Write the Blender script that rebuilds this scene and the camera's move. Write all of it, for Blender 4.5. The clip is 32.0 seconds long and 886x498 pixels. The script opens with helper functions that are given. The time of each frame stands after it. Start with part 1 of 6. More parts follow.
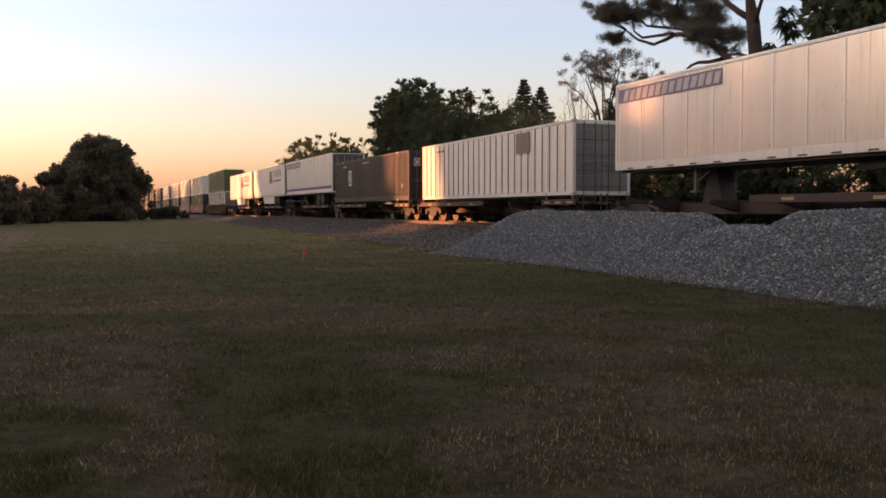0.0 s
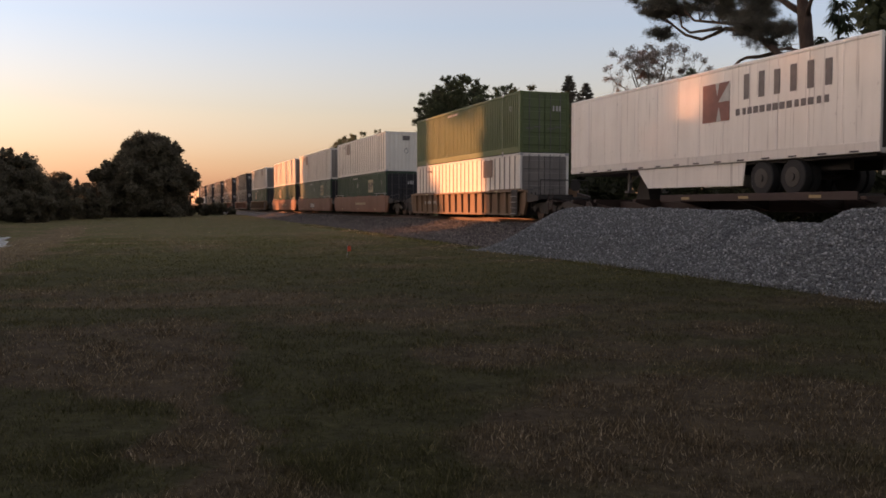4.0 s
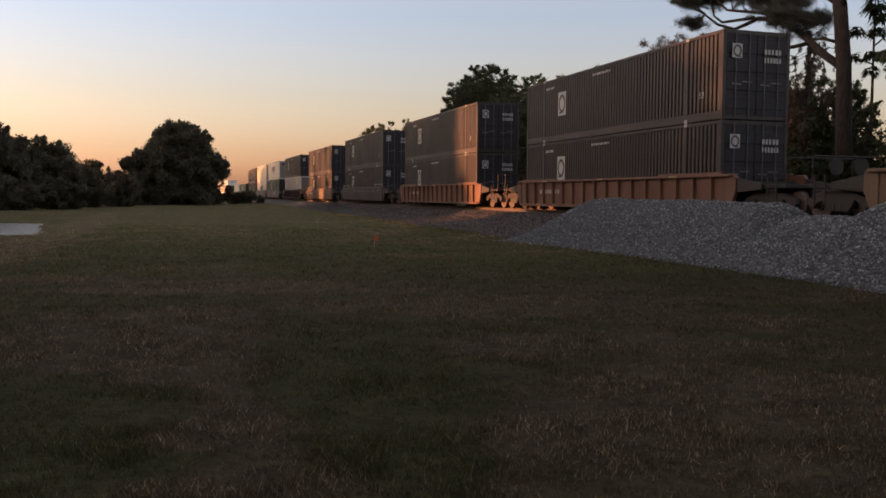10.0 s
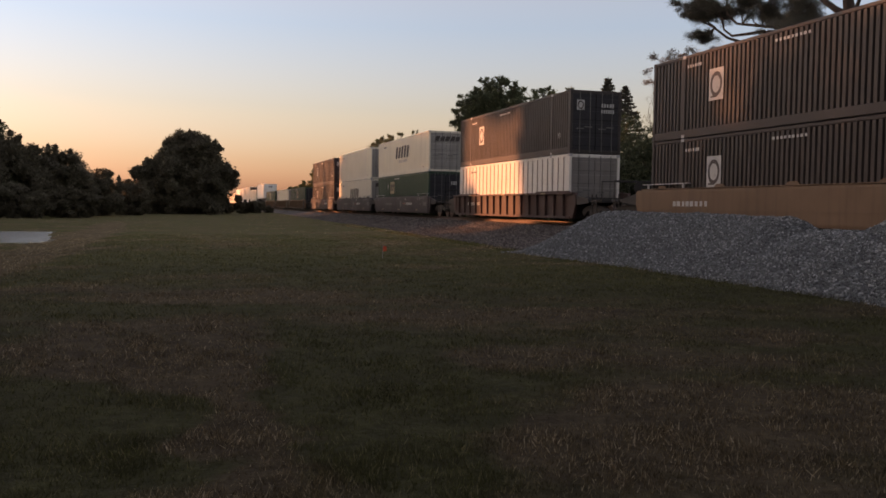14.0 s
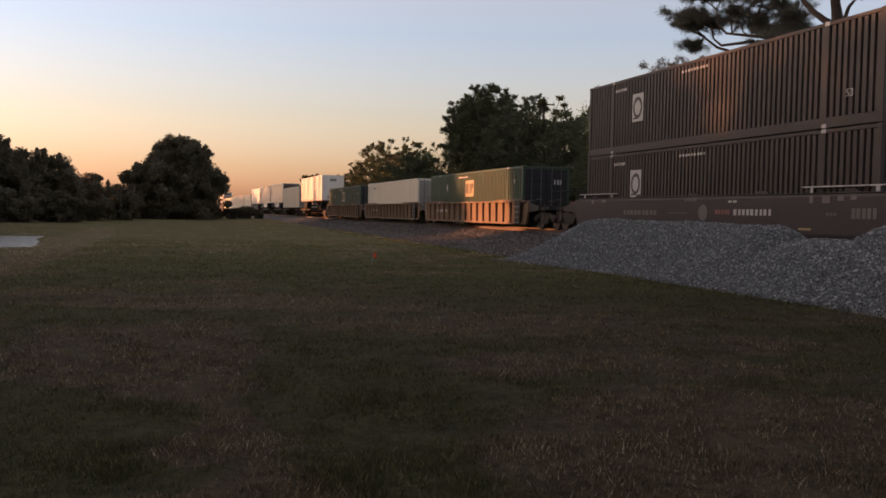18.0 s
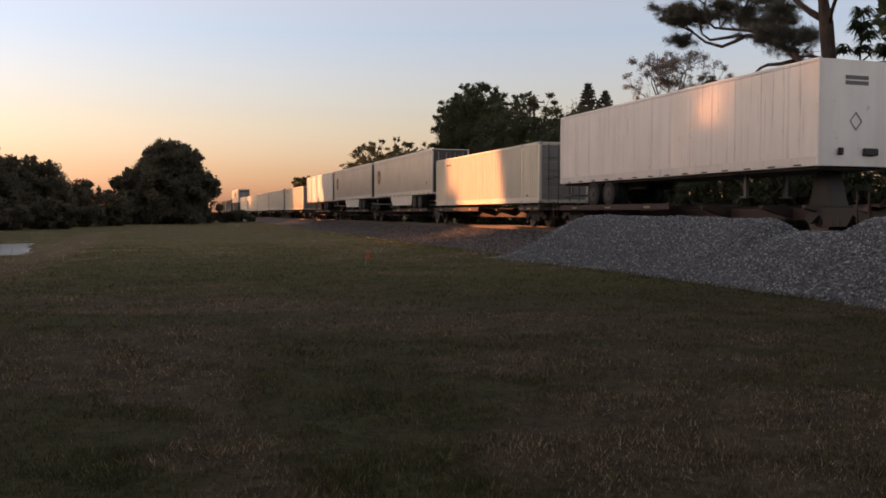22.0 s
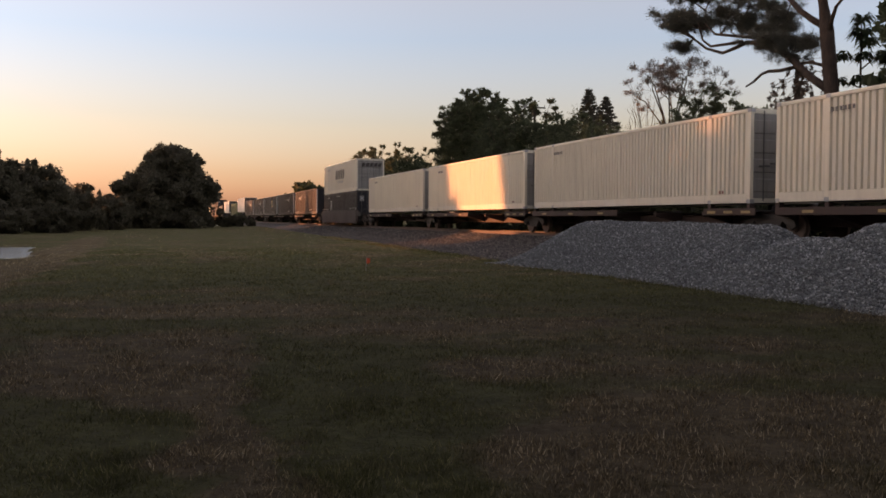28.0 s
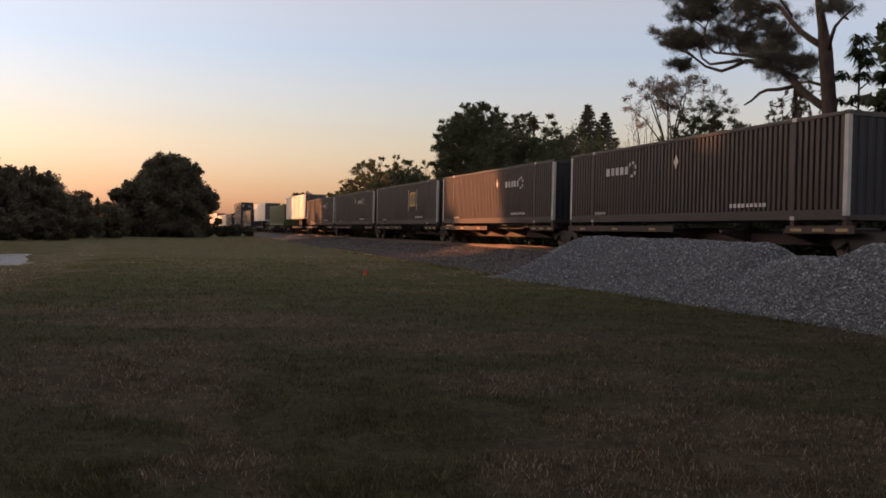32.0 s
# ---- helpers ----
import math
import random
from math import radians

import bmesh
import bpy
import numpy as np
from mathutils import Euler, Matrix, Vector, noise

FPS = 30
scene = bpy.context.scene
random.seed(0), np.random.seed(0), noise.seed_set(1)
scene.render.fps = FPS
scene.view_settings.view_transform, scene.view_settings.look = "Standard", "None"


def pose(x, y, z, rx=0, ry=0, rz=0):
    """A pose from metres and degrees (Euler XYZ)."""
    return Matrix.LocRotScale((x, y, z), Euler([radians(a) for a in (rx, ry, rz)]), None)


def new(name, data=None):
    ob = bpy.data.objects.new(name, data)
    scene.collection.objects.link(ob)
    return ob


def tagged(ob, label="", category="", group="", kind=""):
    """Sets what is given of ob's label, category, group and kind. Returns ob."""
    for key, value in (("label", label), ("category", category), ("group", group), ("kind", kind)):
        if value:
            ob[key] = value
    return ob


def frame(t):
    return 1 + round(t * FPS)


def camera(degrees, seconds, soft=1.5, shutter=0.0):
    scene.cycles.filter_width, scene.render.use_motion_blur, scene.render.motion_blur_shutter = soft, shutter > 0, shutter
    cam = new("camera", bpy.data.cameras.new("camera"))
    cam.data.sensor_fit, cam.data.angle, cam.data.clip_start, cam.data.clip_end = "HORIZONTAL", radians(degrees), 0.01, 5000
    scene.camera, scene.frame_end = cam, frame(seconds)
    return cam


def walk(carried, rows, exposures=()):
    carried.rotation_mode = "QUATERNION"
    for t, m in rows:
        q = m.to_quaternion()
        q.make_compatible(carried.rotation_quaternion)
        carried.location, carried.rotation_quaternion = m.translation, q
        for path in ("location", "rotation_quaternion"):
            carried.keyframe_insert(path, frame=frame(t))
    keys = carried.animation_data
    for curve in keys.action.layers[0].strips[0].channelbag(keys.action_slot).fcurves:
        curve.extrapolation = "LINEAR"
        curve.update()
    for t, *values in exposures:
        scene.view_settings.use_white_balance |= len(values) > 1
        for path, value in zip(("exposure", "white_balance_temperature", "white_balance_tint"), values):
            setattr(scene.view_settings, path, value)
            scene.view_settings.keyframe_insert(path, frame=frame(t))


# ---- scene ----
# ================= camera and its turn =================
cam = camera(53.96, 32.0, soft=1.7)
EYE = (0.0, 0.0, 1.6)
PATH = [
    (0.0, pose(*EYE, 87.41, 0.13, -22.28)),
    (0.5, pose(*EYE, 87.27, 0.15, -22.04)),
    (1.0, pose(*EYE, 87.38, 0.19, -21.70)),
    (1.5, pose(*EYE, 87.41, 0.19, -21.19)),
    (2.0, pose(*EYE, 87.26, 0.33, -20.74)),
    (2.5, pose(*EYE, 87.25, 0.24, -20.38)),
    (3.0, pose(*EYE, 87.21, 0.23, -20.05)),
    (3.5, pose(*EYE, 87.20, 0.09, -19.73)),
    (5.5, pose(*EYE, 87.22, 0.04, -18.82)),
    (6.0, pose(*EYE, 87.14, -0.29, -19.54)),
    (6.5, pose(*EYE, 86.89, -0.31, -19.77)),
    (7.0, pose(*EYE, 86.81, -0.31, -19.48)),
    (7.5, pose(*EYE, 86.78, -0.36, -18.84)),
    (8.0, pose(*EYE, 86.85, -0.25, -18.34)),
    (8.5, pose(*EYE, 86.73, -0.10, -17.89)),
    (9.0, pose(*EYE, 86.58, 0.02, -17.54)),
    (9.5, pose(*EYE, 86.62, -0.12, -17.56)),
    (10.0, pose(*EYE, 86.54, -0.43, -17.60)),
    (10.5, pose(*EYE, 86.46, -0.66, -17.45)),
    (11.0, pose(*EYE, 86.80, -0.71, -17.35)),
    (11.5, pose(*EYE, 87.02, -0.91, -17.36)),
    (12.0, pose(*EYE, 86.82, -1.04, -17.08)),
    (12.5, pose(*EYE, 86.78, -0.92, -16.84)),
    (13.0, pose(*EYE, 86.97, -1.00, -16.94)),
    (13.5, pose(*EYE, 87.16, -0.93, -16.99)),
    (15.5, pose(*EYE, 87.37, -0.66, -17.19)),
    (16.0, pose(*EYE, 87.44, -0.74, -17.43)),
    (16.5, pose(*EYE, 87.63, -0.94, -17.59)),
    (17.0, pose(*EYE, 87.74, -1.06, -17.70)),
    (17.5, pose(*EYE, 87.67, -1.08, -17.71)),
    (18.0, pose(*EYE, 87.73, -1.21, -17.68)),
    (18.5, pose(*EYE, 88.13, -1.38, -17.62)),
    (19.0, pose(*EYE, 88.44, -1.21, -17.67)),
    (19.5, pose(*EYE, 88.13, -0.92, -17.59)),
    (20.0, pose(*EYE, 87.93, -0.71, -17.64)),
    (20.5, pose(*EYE, 87.90, -0.66, -17.78)),
    (21.0, pose(*EYE, 87.82, -0.44, -17.88)),
    (21.5, pose(*EYE, 87.80, -0.19, -18.00)),
    (22.0, pose(*EYE, 87.70, -0.10, -18.18)),
    (22.5, pose(*EYE, 87.62, -0.19, -18.23)),
    (23.0, pose(*EYE, 87.52, -0.22, -18.15)),
    (23.5, pose(*EYE, 87.55, -0.35, -18.01)),
    (24.0, pose(*EYE, 87.70, -0.50, -17.93)),
    (24.5, pose(*EYE, 87.86, -0.77, -17.84)),
    (25.0, pose(*EYE, 88.04, -0.93, -17.90)),
    (25.5, pose(*EYE, 88.16, -0.95, -17.97)),
    (27.5, pose(*EYE, 87.97, -0.46, -18.24)),
    (28.0, pose(*EYE, 88.04, -0.30, -18.15)),
    (28.5, pose(*EYE, 88.00, -0.28, -18.08)),
    (29.0, pose(*EYE, 88.02, -0.44, -18.01)),
    (29.5, pose(*EYE, 88.19, -0.43, -18.06)),
    (30.0, pose(*EYE, 88.39, -0.76, -18.65)),
    (30.5, pose(*EYE, 88.61, -1.22, -19.34)),
    (31.0, pose(*EYE, 88.73, -1.32, -18.91)),
    (31.5, pose(*EYE, 88.84, -1.17, -18.53)),
    (32.0, pose(*EYE, 88.90, -1.18, -18.30)),
]
walk(cam, PATH, exposures=[
    (0, 2.96, 11000, 34), (1, 2.74, 11000, 34), (2, 2.68, 11000, 34), (5, 2.58, 11000, 34), (13, 2.50, 11000, 34), (16, 2.56, 11000, 34), (32, 2.60, 11000, 34),
])

# ================= sky and sun =================
SUN_TURN = 60.0      # degrees from the track's far direction towards the field side
SUN_UP = 4.2
world = bpy.data.worlds.new("sky")
scene.world = world
world.use_nodes = True
wn = world.node_tree.nodes
wl = world.node_tree.links
sky = wn.new("ShaderNodeTexSky")
sky.sky_type = "NISHITA"
sky.sun_disc = False
sky.sun_elevation = radians(SUN_UP)
sky.sun_rotation = radians(-SUN_TURN)
sky.altitude = 0
sky.air_density = 1.3
sky.dust_density = 1.5
sky.ozone_density = 4.5
bg = wn["Background"]
bg.inputs["Strength"].default_value = 0.15
soft_sky = wn.new("ShaderNodeHueSaturation")
soft_sky.inputs["Saturation"].default_value = 0.72
wl.new(sky.outputs["Color"], soft_sky.inputs["Color"])
# evening haze: rosier towards the horizon, clearer overhead, the same all round
place = wn.new("ShaderNodeTexCoord")
split = wn.new("ShaderNodeSeparateXYZ")
wl.new(place.outputs["Generated"], split.inputs[0])
haze = wn.new("ShaderNodeValToRGB")
el = haze.color_ramp.elements
for q, (pos, col) in zip((el[0], el[1], el.new(0.1), el.new(0.2), el.new(0.36)), ((0.0, (0.98, 0.86, 1.16)), (1.0, (1.0, 0.80, 0.64)), (0.1, (0.94, 0.87, 0.95)), (0.2, (0.66, 0.80, 0.97)), (0.36, (1.0, 0.84, 0.70)))):
    q.position = pos
    q.color = (*col, 1)
wl.new(split.outputs["Z"], haze.inputs["Fac"])
rosy = wn.new("ShaderNodeMix")
rosy.data_type = "RGBA"
rosy.blend_type = "MULTIPLY"
rosy.inputs[0].default_value = 1.0
wl.new(soft_sky.outputs["Color"], rosy.inputs[6])
wl.new(haze.outputs["Color"], rosy.inputs[7])
wl.new(rosy.outputs[2], bg.inputs["Color"])

sun_data = bpy.data.lights.new("sun", "SUN")
sun_data.energy = 1.3
sun_data.angle = radians(1.2)
sun_data.color = (1.0, 0.49, 0.28)
sun = new("sun", sun_data)
a, e = radians(SUN_TURN), radians(SUN_UP)
sun_dir = Vector((-math.sin(a) * math.cos(e), math.cos(a) * math.cos(e), math.sin(e)))
sun.rotation_mode = "QUATERNION"
sun.rotation_quaternion = sun_dir.to_track_quat("Z", "Y")
sun.location = sun_dir * 300

RAIL = 0.97          # height of the rail's top above the grass
TRACK_X = 18.63      # the track's centre line


# ================= materials =================
def material(name, rough=0.6, metal=0.0, spec=0.5):
    m = bpy.data.materials.new(name)
    m.use_nodes = True
    p = m.node_tree.nodes["Principled BSDF"]
    p.inputs["Roughness"].default_value = rough
    p.inputs["Metallic"].default_value = metal
    p.inputs["Specular IOR Level"].default_value = spec
    return m, m.node_tree.nodes, m.node_tree.links, p


def noise_node(n, l, scale, detail=4.0, rough=0.55, stretch=None, coords="Object"):
    tc = n.new("ShaderNodeTexCoord")
    out = tc.outputs[coords]
    if stretch:
        mp = n.new("ShaderNodeMapping")
        mp.inputs["Scale"].default_value = stretch
        l.new(out, mp.inputs["Vector"])
        out = mp.outputs["Vector"]
    t = n.new("ShaderNodeTexNoise")
    t.inputs["Scale"].default_value = scale
    t.inputs["Detail"].default_value = detail
    t.inputs["Roughness"].default_value = rough
    l.new(out, t.inputs["Vector"])
    return t.outputs["Fac"]


def ramp(n, l, fac, stops):
    r = n.new("ShaderNodeValToRGB")
    el = r.color_ramp.elements
    while len(el) < len(stops):
        el.new(0.5)
    for q, (pos, col) in zip(el, stops):
        q.position = pos
        q.color = (*col, 1)
    l.new(fac, r.inputs["Fac"])
    return r.outputs["Color"]


def mix(n, l, fac, c1, c2, mode="MIX"):
    m = n.new("ShaderNodeMix")
    m.data_type = "RGBA"
    m.blend_type = mode
    for sock, v in ((m.inputs[0], fac), (m.inputs[6], c1), (m.inputs[7], c2)):
        if isinstance(v, (int, float)):
            sock.default_value = v
        elif isinstance(v, tuple):
            sock.default_value = (*v, 1)
        else:
            l.new(v, sock)
    return m.outputs[2]


def bump(n, l, p, height, strength=0.3, dist=0.01):
    b = n.new("ShaderNodeBump")
    b.inputs["Strength"].default_value = strength
    b.inputs["Distance"].default_value = dist
    l.new(height, b.inputs["Height"])
    l.new(b.outputs["Normal"], p.inputs["Normal"])


def paint(name, col, rough=0.45, dirt=0.35, rust=0.15, metal=0.0):
    """Weathered vehicle paint: dust, streaks that run down and flecks of rust."""
    m, n, l, p = material(name, rough, metal)
    big = noise_node(n, l, 0.7, 5)
    streak = noise_node(n, l, 1.0, 5, 0.6, (3.5, 3.5, 0.25))
    fleck = noise_node(n, l, 9.0, 6, 0.7)
    grime = tuple(c * 0.42 + k for c, k in zip(col, (0.020, 0.016, 0.012)))
    f1 = ramp(n, l, big, [(0.25, (0, 0, 0)), (0.95, (dirt,) * 3)])
    f2 = ramp(n, l, streak, [(0.50, (0, 0, 0)), (0.72, (dirt,) * 3)])
    f3 = ramp(n, l, fleck, [(0.64, (0, 0, 0)), (0.80, (rust,) * 3)])
    c = mix(n, l, f1, col, grime)
    c = mix(n, l, f2, c, grime)
    c = mix(n, l, f3, c, (0.12, 0.045, 0.02))
    run = noise_node(n, l, 1.0, 4, 0.65, (1.0, 8.0, 0.3))
    c = mix(n, l, ramp(n, l, run, [(0.60, (0, 0, 0)), (0.74, (min(rust * 1.3, 0.6),) * 3)]), c, tuple(v * 0.3 + k for v, k in zip(col, (0.06, 0.028, 0.014))))
    info = n.new("ShaderNodeObjectInfo")
    tone = ramp(n, l, info.outputs["Random"], [(0, (0.86, 0.86, 0.87)), (1, (1.0, 0.99, 0.97))])
    c = mix(n, l, 1.0, c, tone, "MULTIPLY")
    l.new(c, p.inputs["Base Color"])
    rr = ramp(n, l, big, [(0.2, (rough - 0.04,) * 3), (0.9, (rough + 0.14,) * 3)])
    l.new(rr, p.inputs["Roughness"])
    wave = noise_node(n, l, 1.1, 1.0, 0.4)
    bump(n, l, p, wave, 0.10, 0.02)
    return m


def sheet_metal(name, col, rough, metal):
    """Smooth trailer skin: streaks that run down, grime towards the seams, scuffs and rust dots."""
    m, n, l, p = material(name, rough, metal)
    streak = noise_node(n, l, 1.0, 4, 0.55, (2.2, 2.2, 0.18))
    thin = noise_node(n, l, 1.0, 3, 0.6, (1.0, 11.0, 0.35))
    spot = noise_node(n, l, 3.5, 5, 0.6)
    dots = noise_node(n, l, 14.0, 3, 0.6)
    cloud = noise_node(n, l, 0.45, 5, 0.65)
    c = mix(n, l, ramp(n, l, streak, [(0.4, (0, 0, 0)), (0.8, (0.3, 0.3, 0.3))]), col, tuple(v * 0.6 for v in col))
    c = mix(n, l, ramp(n, l, cloud, [(0.42, (0, 0, 0)), (0.75, (0.25, 0.25, 0.25))]), c, tuple(v * k for v, k in zip(col, (0.62, 0.56, 0.48))))
    c = mix(n, l, ramp(n, l, thin, [(0.60, (0, 0, 0)), (0.72, (0.42, 0.42, 0.42))]), c, (0.15, 0.11, 0.085))
    c = mix(n, l, ramp(n, l, spot, [(0.66, (0, 0, 0)), (0.76, (0.5, 0.5, 0.5))]), c, (0.10, 0.07, 0.05))
    c = mix(n, l, ramp(n, l, dots, [(0.71, (0, 0, 0)), (0.76, (0.7, 0.7, 0.7))]), c, (0.13, 0.055, 0.03))
    l.new(c, p.inputs["Base Color"])
    l.new(ramp(n, l, cloud, [(0.3, (rough,) * 3), (0.8, (rough + 0.18,) * 3)]), p.inputs["Roughness"])
    bump(n, l, p, noise_node(n, l, 0.9, 2.0, 0.5), 0.12, 0.03)
    return m


M_POLISH = sheet_metal("polished_aluminium_skin", (0.62, 0.59, 0.55), 0.26, 0.6)
M_TRAILER = sheet_metal("trailer_white_skin", (0.82, 0.79, 0.73), 0.32, 0.08)
M_DULL = sheet_metal("dull_trailer_skin", (0.66, 0.64, 0.60), 0.34, 0.2)
M_WHITE = paint("white_paint", (0.82, 0.78, 0.71), 0.34, 0.24, 0.4, 0.08)
M_CREAM = paint("cream_paint", (0.84, 0.77, 0.63), 0.38, 0.2, 0.25, 0.08)
M_SEAM = paint("pale_aluminium_seam", (0.92, 0.89, 0.84), 0.3, 0.3, 0.3, 0.2)
M_WHEELRIM = paint("dark_wheel_rim", (0.06, 0.055, 0.05), 0.6, 0.5, 0.4, 0.2)
# End doors take a darker base colour than the pale sides.
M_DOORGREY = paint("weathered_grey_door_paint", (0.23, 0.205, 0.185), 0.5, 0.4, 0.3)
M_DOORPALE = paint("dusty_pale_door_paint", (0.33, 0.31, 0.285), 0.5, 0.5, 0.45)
M_DOORDARK = paint("dark_trailer_door_paint", (0.075, 0.065, 0.058), 0.55, 0.5, 0.35)
M_GREEN = paint("green_paint", (0.020, 0.066, 0.037), 0.42, 0.25, 0.15)
M_OLIVE = paint("faded_green_paint", (0.085, 0.13, 0.045), 0.5, 0.3, 0.2)
M_DARK = paint("dark_brown_paint", (0.036, 0.026, 0.024), 0.48, 0.3, 0.15)
M_NAVY = paint("dark_door_paint", (0.013, 0.014, 0.019), 0.62, 0.3, 0.15)
M_ORANGE = paint("faded_orange_paint", (0.21, 0.088, 0.052), 0.55, 0.55, 0.4)
M_YELLOW = paint("ochre_paint", (0.195, 0.110, 0.062), 0.6, 0.6, 0.5)
M_BROWN = paint("oxide_brown_paint", (0.060, 0.027, 0.022), 0.55, 0.4, 0.35)
M_MAROON = paint("dark_maroon_paint", (0.042, 0.022, 0.022), 0.55, 0.4, 0.3)
M_PURPLE = paint("dark_purple_paint", (0.030, 0.021, 0.026), 0.5, 0.4, 0.3)
M_SPINE = paint("dirty_brown_steel", (0.050, 0.026, 0.022), 0.65, 0.5, 0.4)
M_STEEL = paint("dirty_black_steel", (0.030, 0.026, 0.024), 0.6, 0.4, 0.3)
M_GREY = paint("galvanised_steel", (0.48, 0.48, 0.48), 0.45, 0.35, 0.2, 0.4)
M_RIM = paint("grimy_steel_rim", (0.16, 0.155, 0.15), 0.5, 0.5, 0.3, 0.3)
M_RUBBER = material("tyre_rubber", 0.85)[0]
M_RUBBER.node_tree.nodes["Principled BSDF"].inputs["Base Color"].default_value = (0.018, 0.018, 0.018, 1)
M_RAIL = paint("rail_steel", (0.13, 0.09, 0.075), 0.55, 0.4, 0.6, 0.3)


def plain(name, col, rough=0.5):
    m, n, l, p = material(name, rough)
    f = noise_node(n, l, 5.0, 5)
    c = ramp(n, l, f, [(0.3, tuple(v * 0.72 for v in col)), (0.75, col)])
    l.new(c, p.inputs["Base Color"])
    return m


M_MARK_W = plain("white_lettering", (0.52, 0.51, 0.48))
M_MARK_K = plain("black_lettering", (0.055, 0.042, 0.038))
M_MARK_P = plain("violet_lettering", (0.11, 0.085, 0.19))
M_MARK_R = plain("red_lettering", (0.27, 0.10, 0.08))
M_FADED_SIGN = plain("faded_brown_sign", (0.25, 0.165, 0.125))
M_FADED_P = plain("faded_violet_lettering", (0.20, 0.165, 0.27))
M_FADED_K = plain("faded_grey_lettering", (0.16, 0.14, 0.135))
M_MARK_Y = plain("cream_lettering", (0.45, 0.36, 0.22))
M_MARK_B = plain("brown_shield", (0.21, 0.12, 0.06))
M_MARK_G = plain("gold_lettering", (0.55, 0.33, 0.08))
M_FLAG = plain("orange_red_plastic", (0.75, 0.10, 0.04))
M_AMBER = plain("amber_reflector", (0.40, 0.29, 0.14), 0.3)


def leaf_material(name, c1, c2):
    m, n, l, p = material(name, 0.6, 0, 0.25)
    geo = n.new("ShaderNodeNewGeometry")
    c = ramp(n, l, geo.outputs["Random Per Island"], [(0.0, c1), (1.0, c2)])
    big = noise_node(n, l, 0.35, 3)
    tone = ramp(n, l, big, [(0.3, (0.7, 0.7, 0.7)), (0.7, (1.1, 1.1, 1.1))])
    c = mix(n, l, 1.0, c, tone, "MULTIPLY")
    l.new(c, p.inputs["Base Color"])
    tr = n.new("ShaderNodeBsdfTranslucent")
    l.new(c, tr.inputs["Color"])
    mx = n.new("ShaderNodeMixShader")
    mx.inputs[0].default_value = 0.5
    l.new(p.outputs[0], mx.inputs[1])
    l.new(tr.outputs[0], mx.inputs[2])
    l.new(mx.outputs[0], n["Material Output"].inputs["Surface"])
    return m


M_LEAF = leaf_material("oak_leaves", (0.060, 0.082, 0.046), (0.108, 0.132, 0.074))
M_LEAF2 = leaf_material("dark_leaves", (0.056, 0.076, 0.044), (0.100, 0.122, 0.068))
# Haze over the distant trees is put into this paler leaf colour.
M_LEAF3 = leaf_material("hazed_olive_leaves", (0.105, 0.098, 0.070), (0.165, 0.15, 0.105))
M_NEEDLE = leaf_material("pine_needles", (0.088, 0.090, 0.076), (0.155, 0.150, 0.122))
M_TWIGLEAF = leaf_material("sparse_dry_leaves", (0.13, 0.098, 0.08), (0.23, 0.175, 0.145))
# Shade behind the train is put into this darker leaf colour.
M_SHADE = leaf_material("shaded_shrub_leaves", (0.030, 0.036, 0.020), (0.058, 0.064, 0.032))
M_PALM = leaf_material("palm_fronds", (0.025, 0.045, 0.022), (0.05, 0.075, 0.03))


def bark(name, c1, c2):
    m, n, l, p = material(name, 0.9, 0, 0.2)
    f = noise_node(n, l, 4.0, 8, 0.65, (2.0, 2.0, 0.5))
    l.new(ramp(n, l, f, [(0.3, c1), (0.7, c2)]), p.inputs["Base Color"])
    bump(n, l, p, f, 0.9, 0.05)
    return m


M_BARK = bark("oak_bark", (0.035, 0.028, 0.022), (0.10, 0.08, 0.06))
M_PINEBARK = bark("pine_bark", (0.030, 0.023, 0.020), (0.085, 0.060, 0.049))


# worn and lush places of the lawn: middle x and y, half widths, how much drier
WEAR = ((3.9, 5.2, 2.4, 2.0, 0.20), (3.6, 8.7, 1.1, 1.0, 0.16), (4.4, 12.1, 3.0, 1.0, 0.30), (0.7, 15.4, 2.6, 1.3, 0.24),
        (-0.2, 10.2, 1.6, 2.9, 0.18), (0.45, 7.2, 0.5, 3.6, 0.17), (7.9, 9.3, 1.3, 1.1, 0.16), (-4.7, 48.0, 1.7, 34.0, 0.26),
        (1.6, 7.6, 1.1, 3.2, -0.15), (-0.8, 6.6, 0.9, 2.0, -0.13), (9.5, 18.0, 3.0, 6.0, -0.18), (1.5, 26.0, 5.0, 7.0, -0.10))


def scaled(n, l, value, k):
    m = n.new("ShaderNodeMath")
    m.operation = "MULTIPLY"
    m.inputs[1].default_value = k
    l.new(value, m.inputs[0])
    return m.outputs[0]


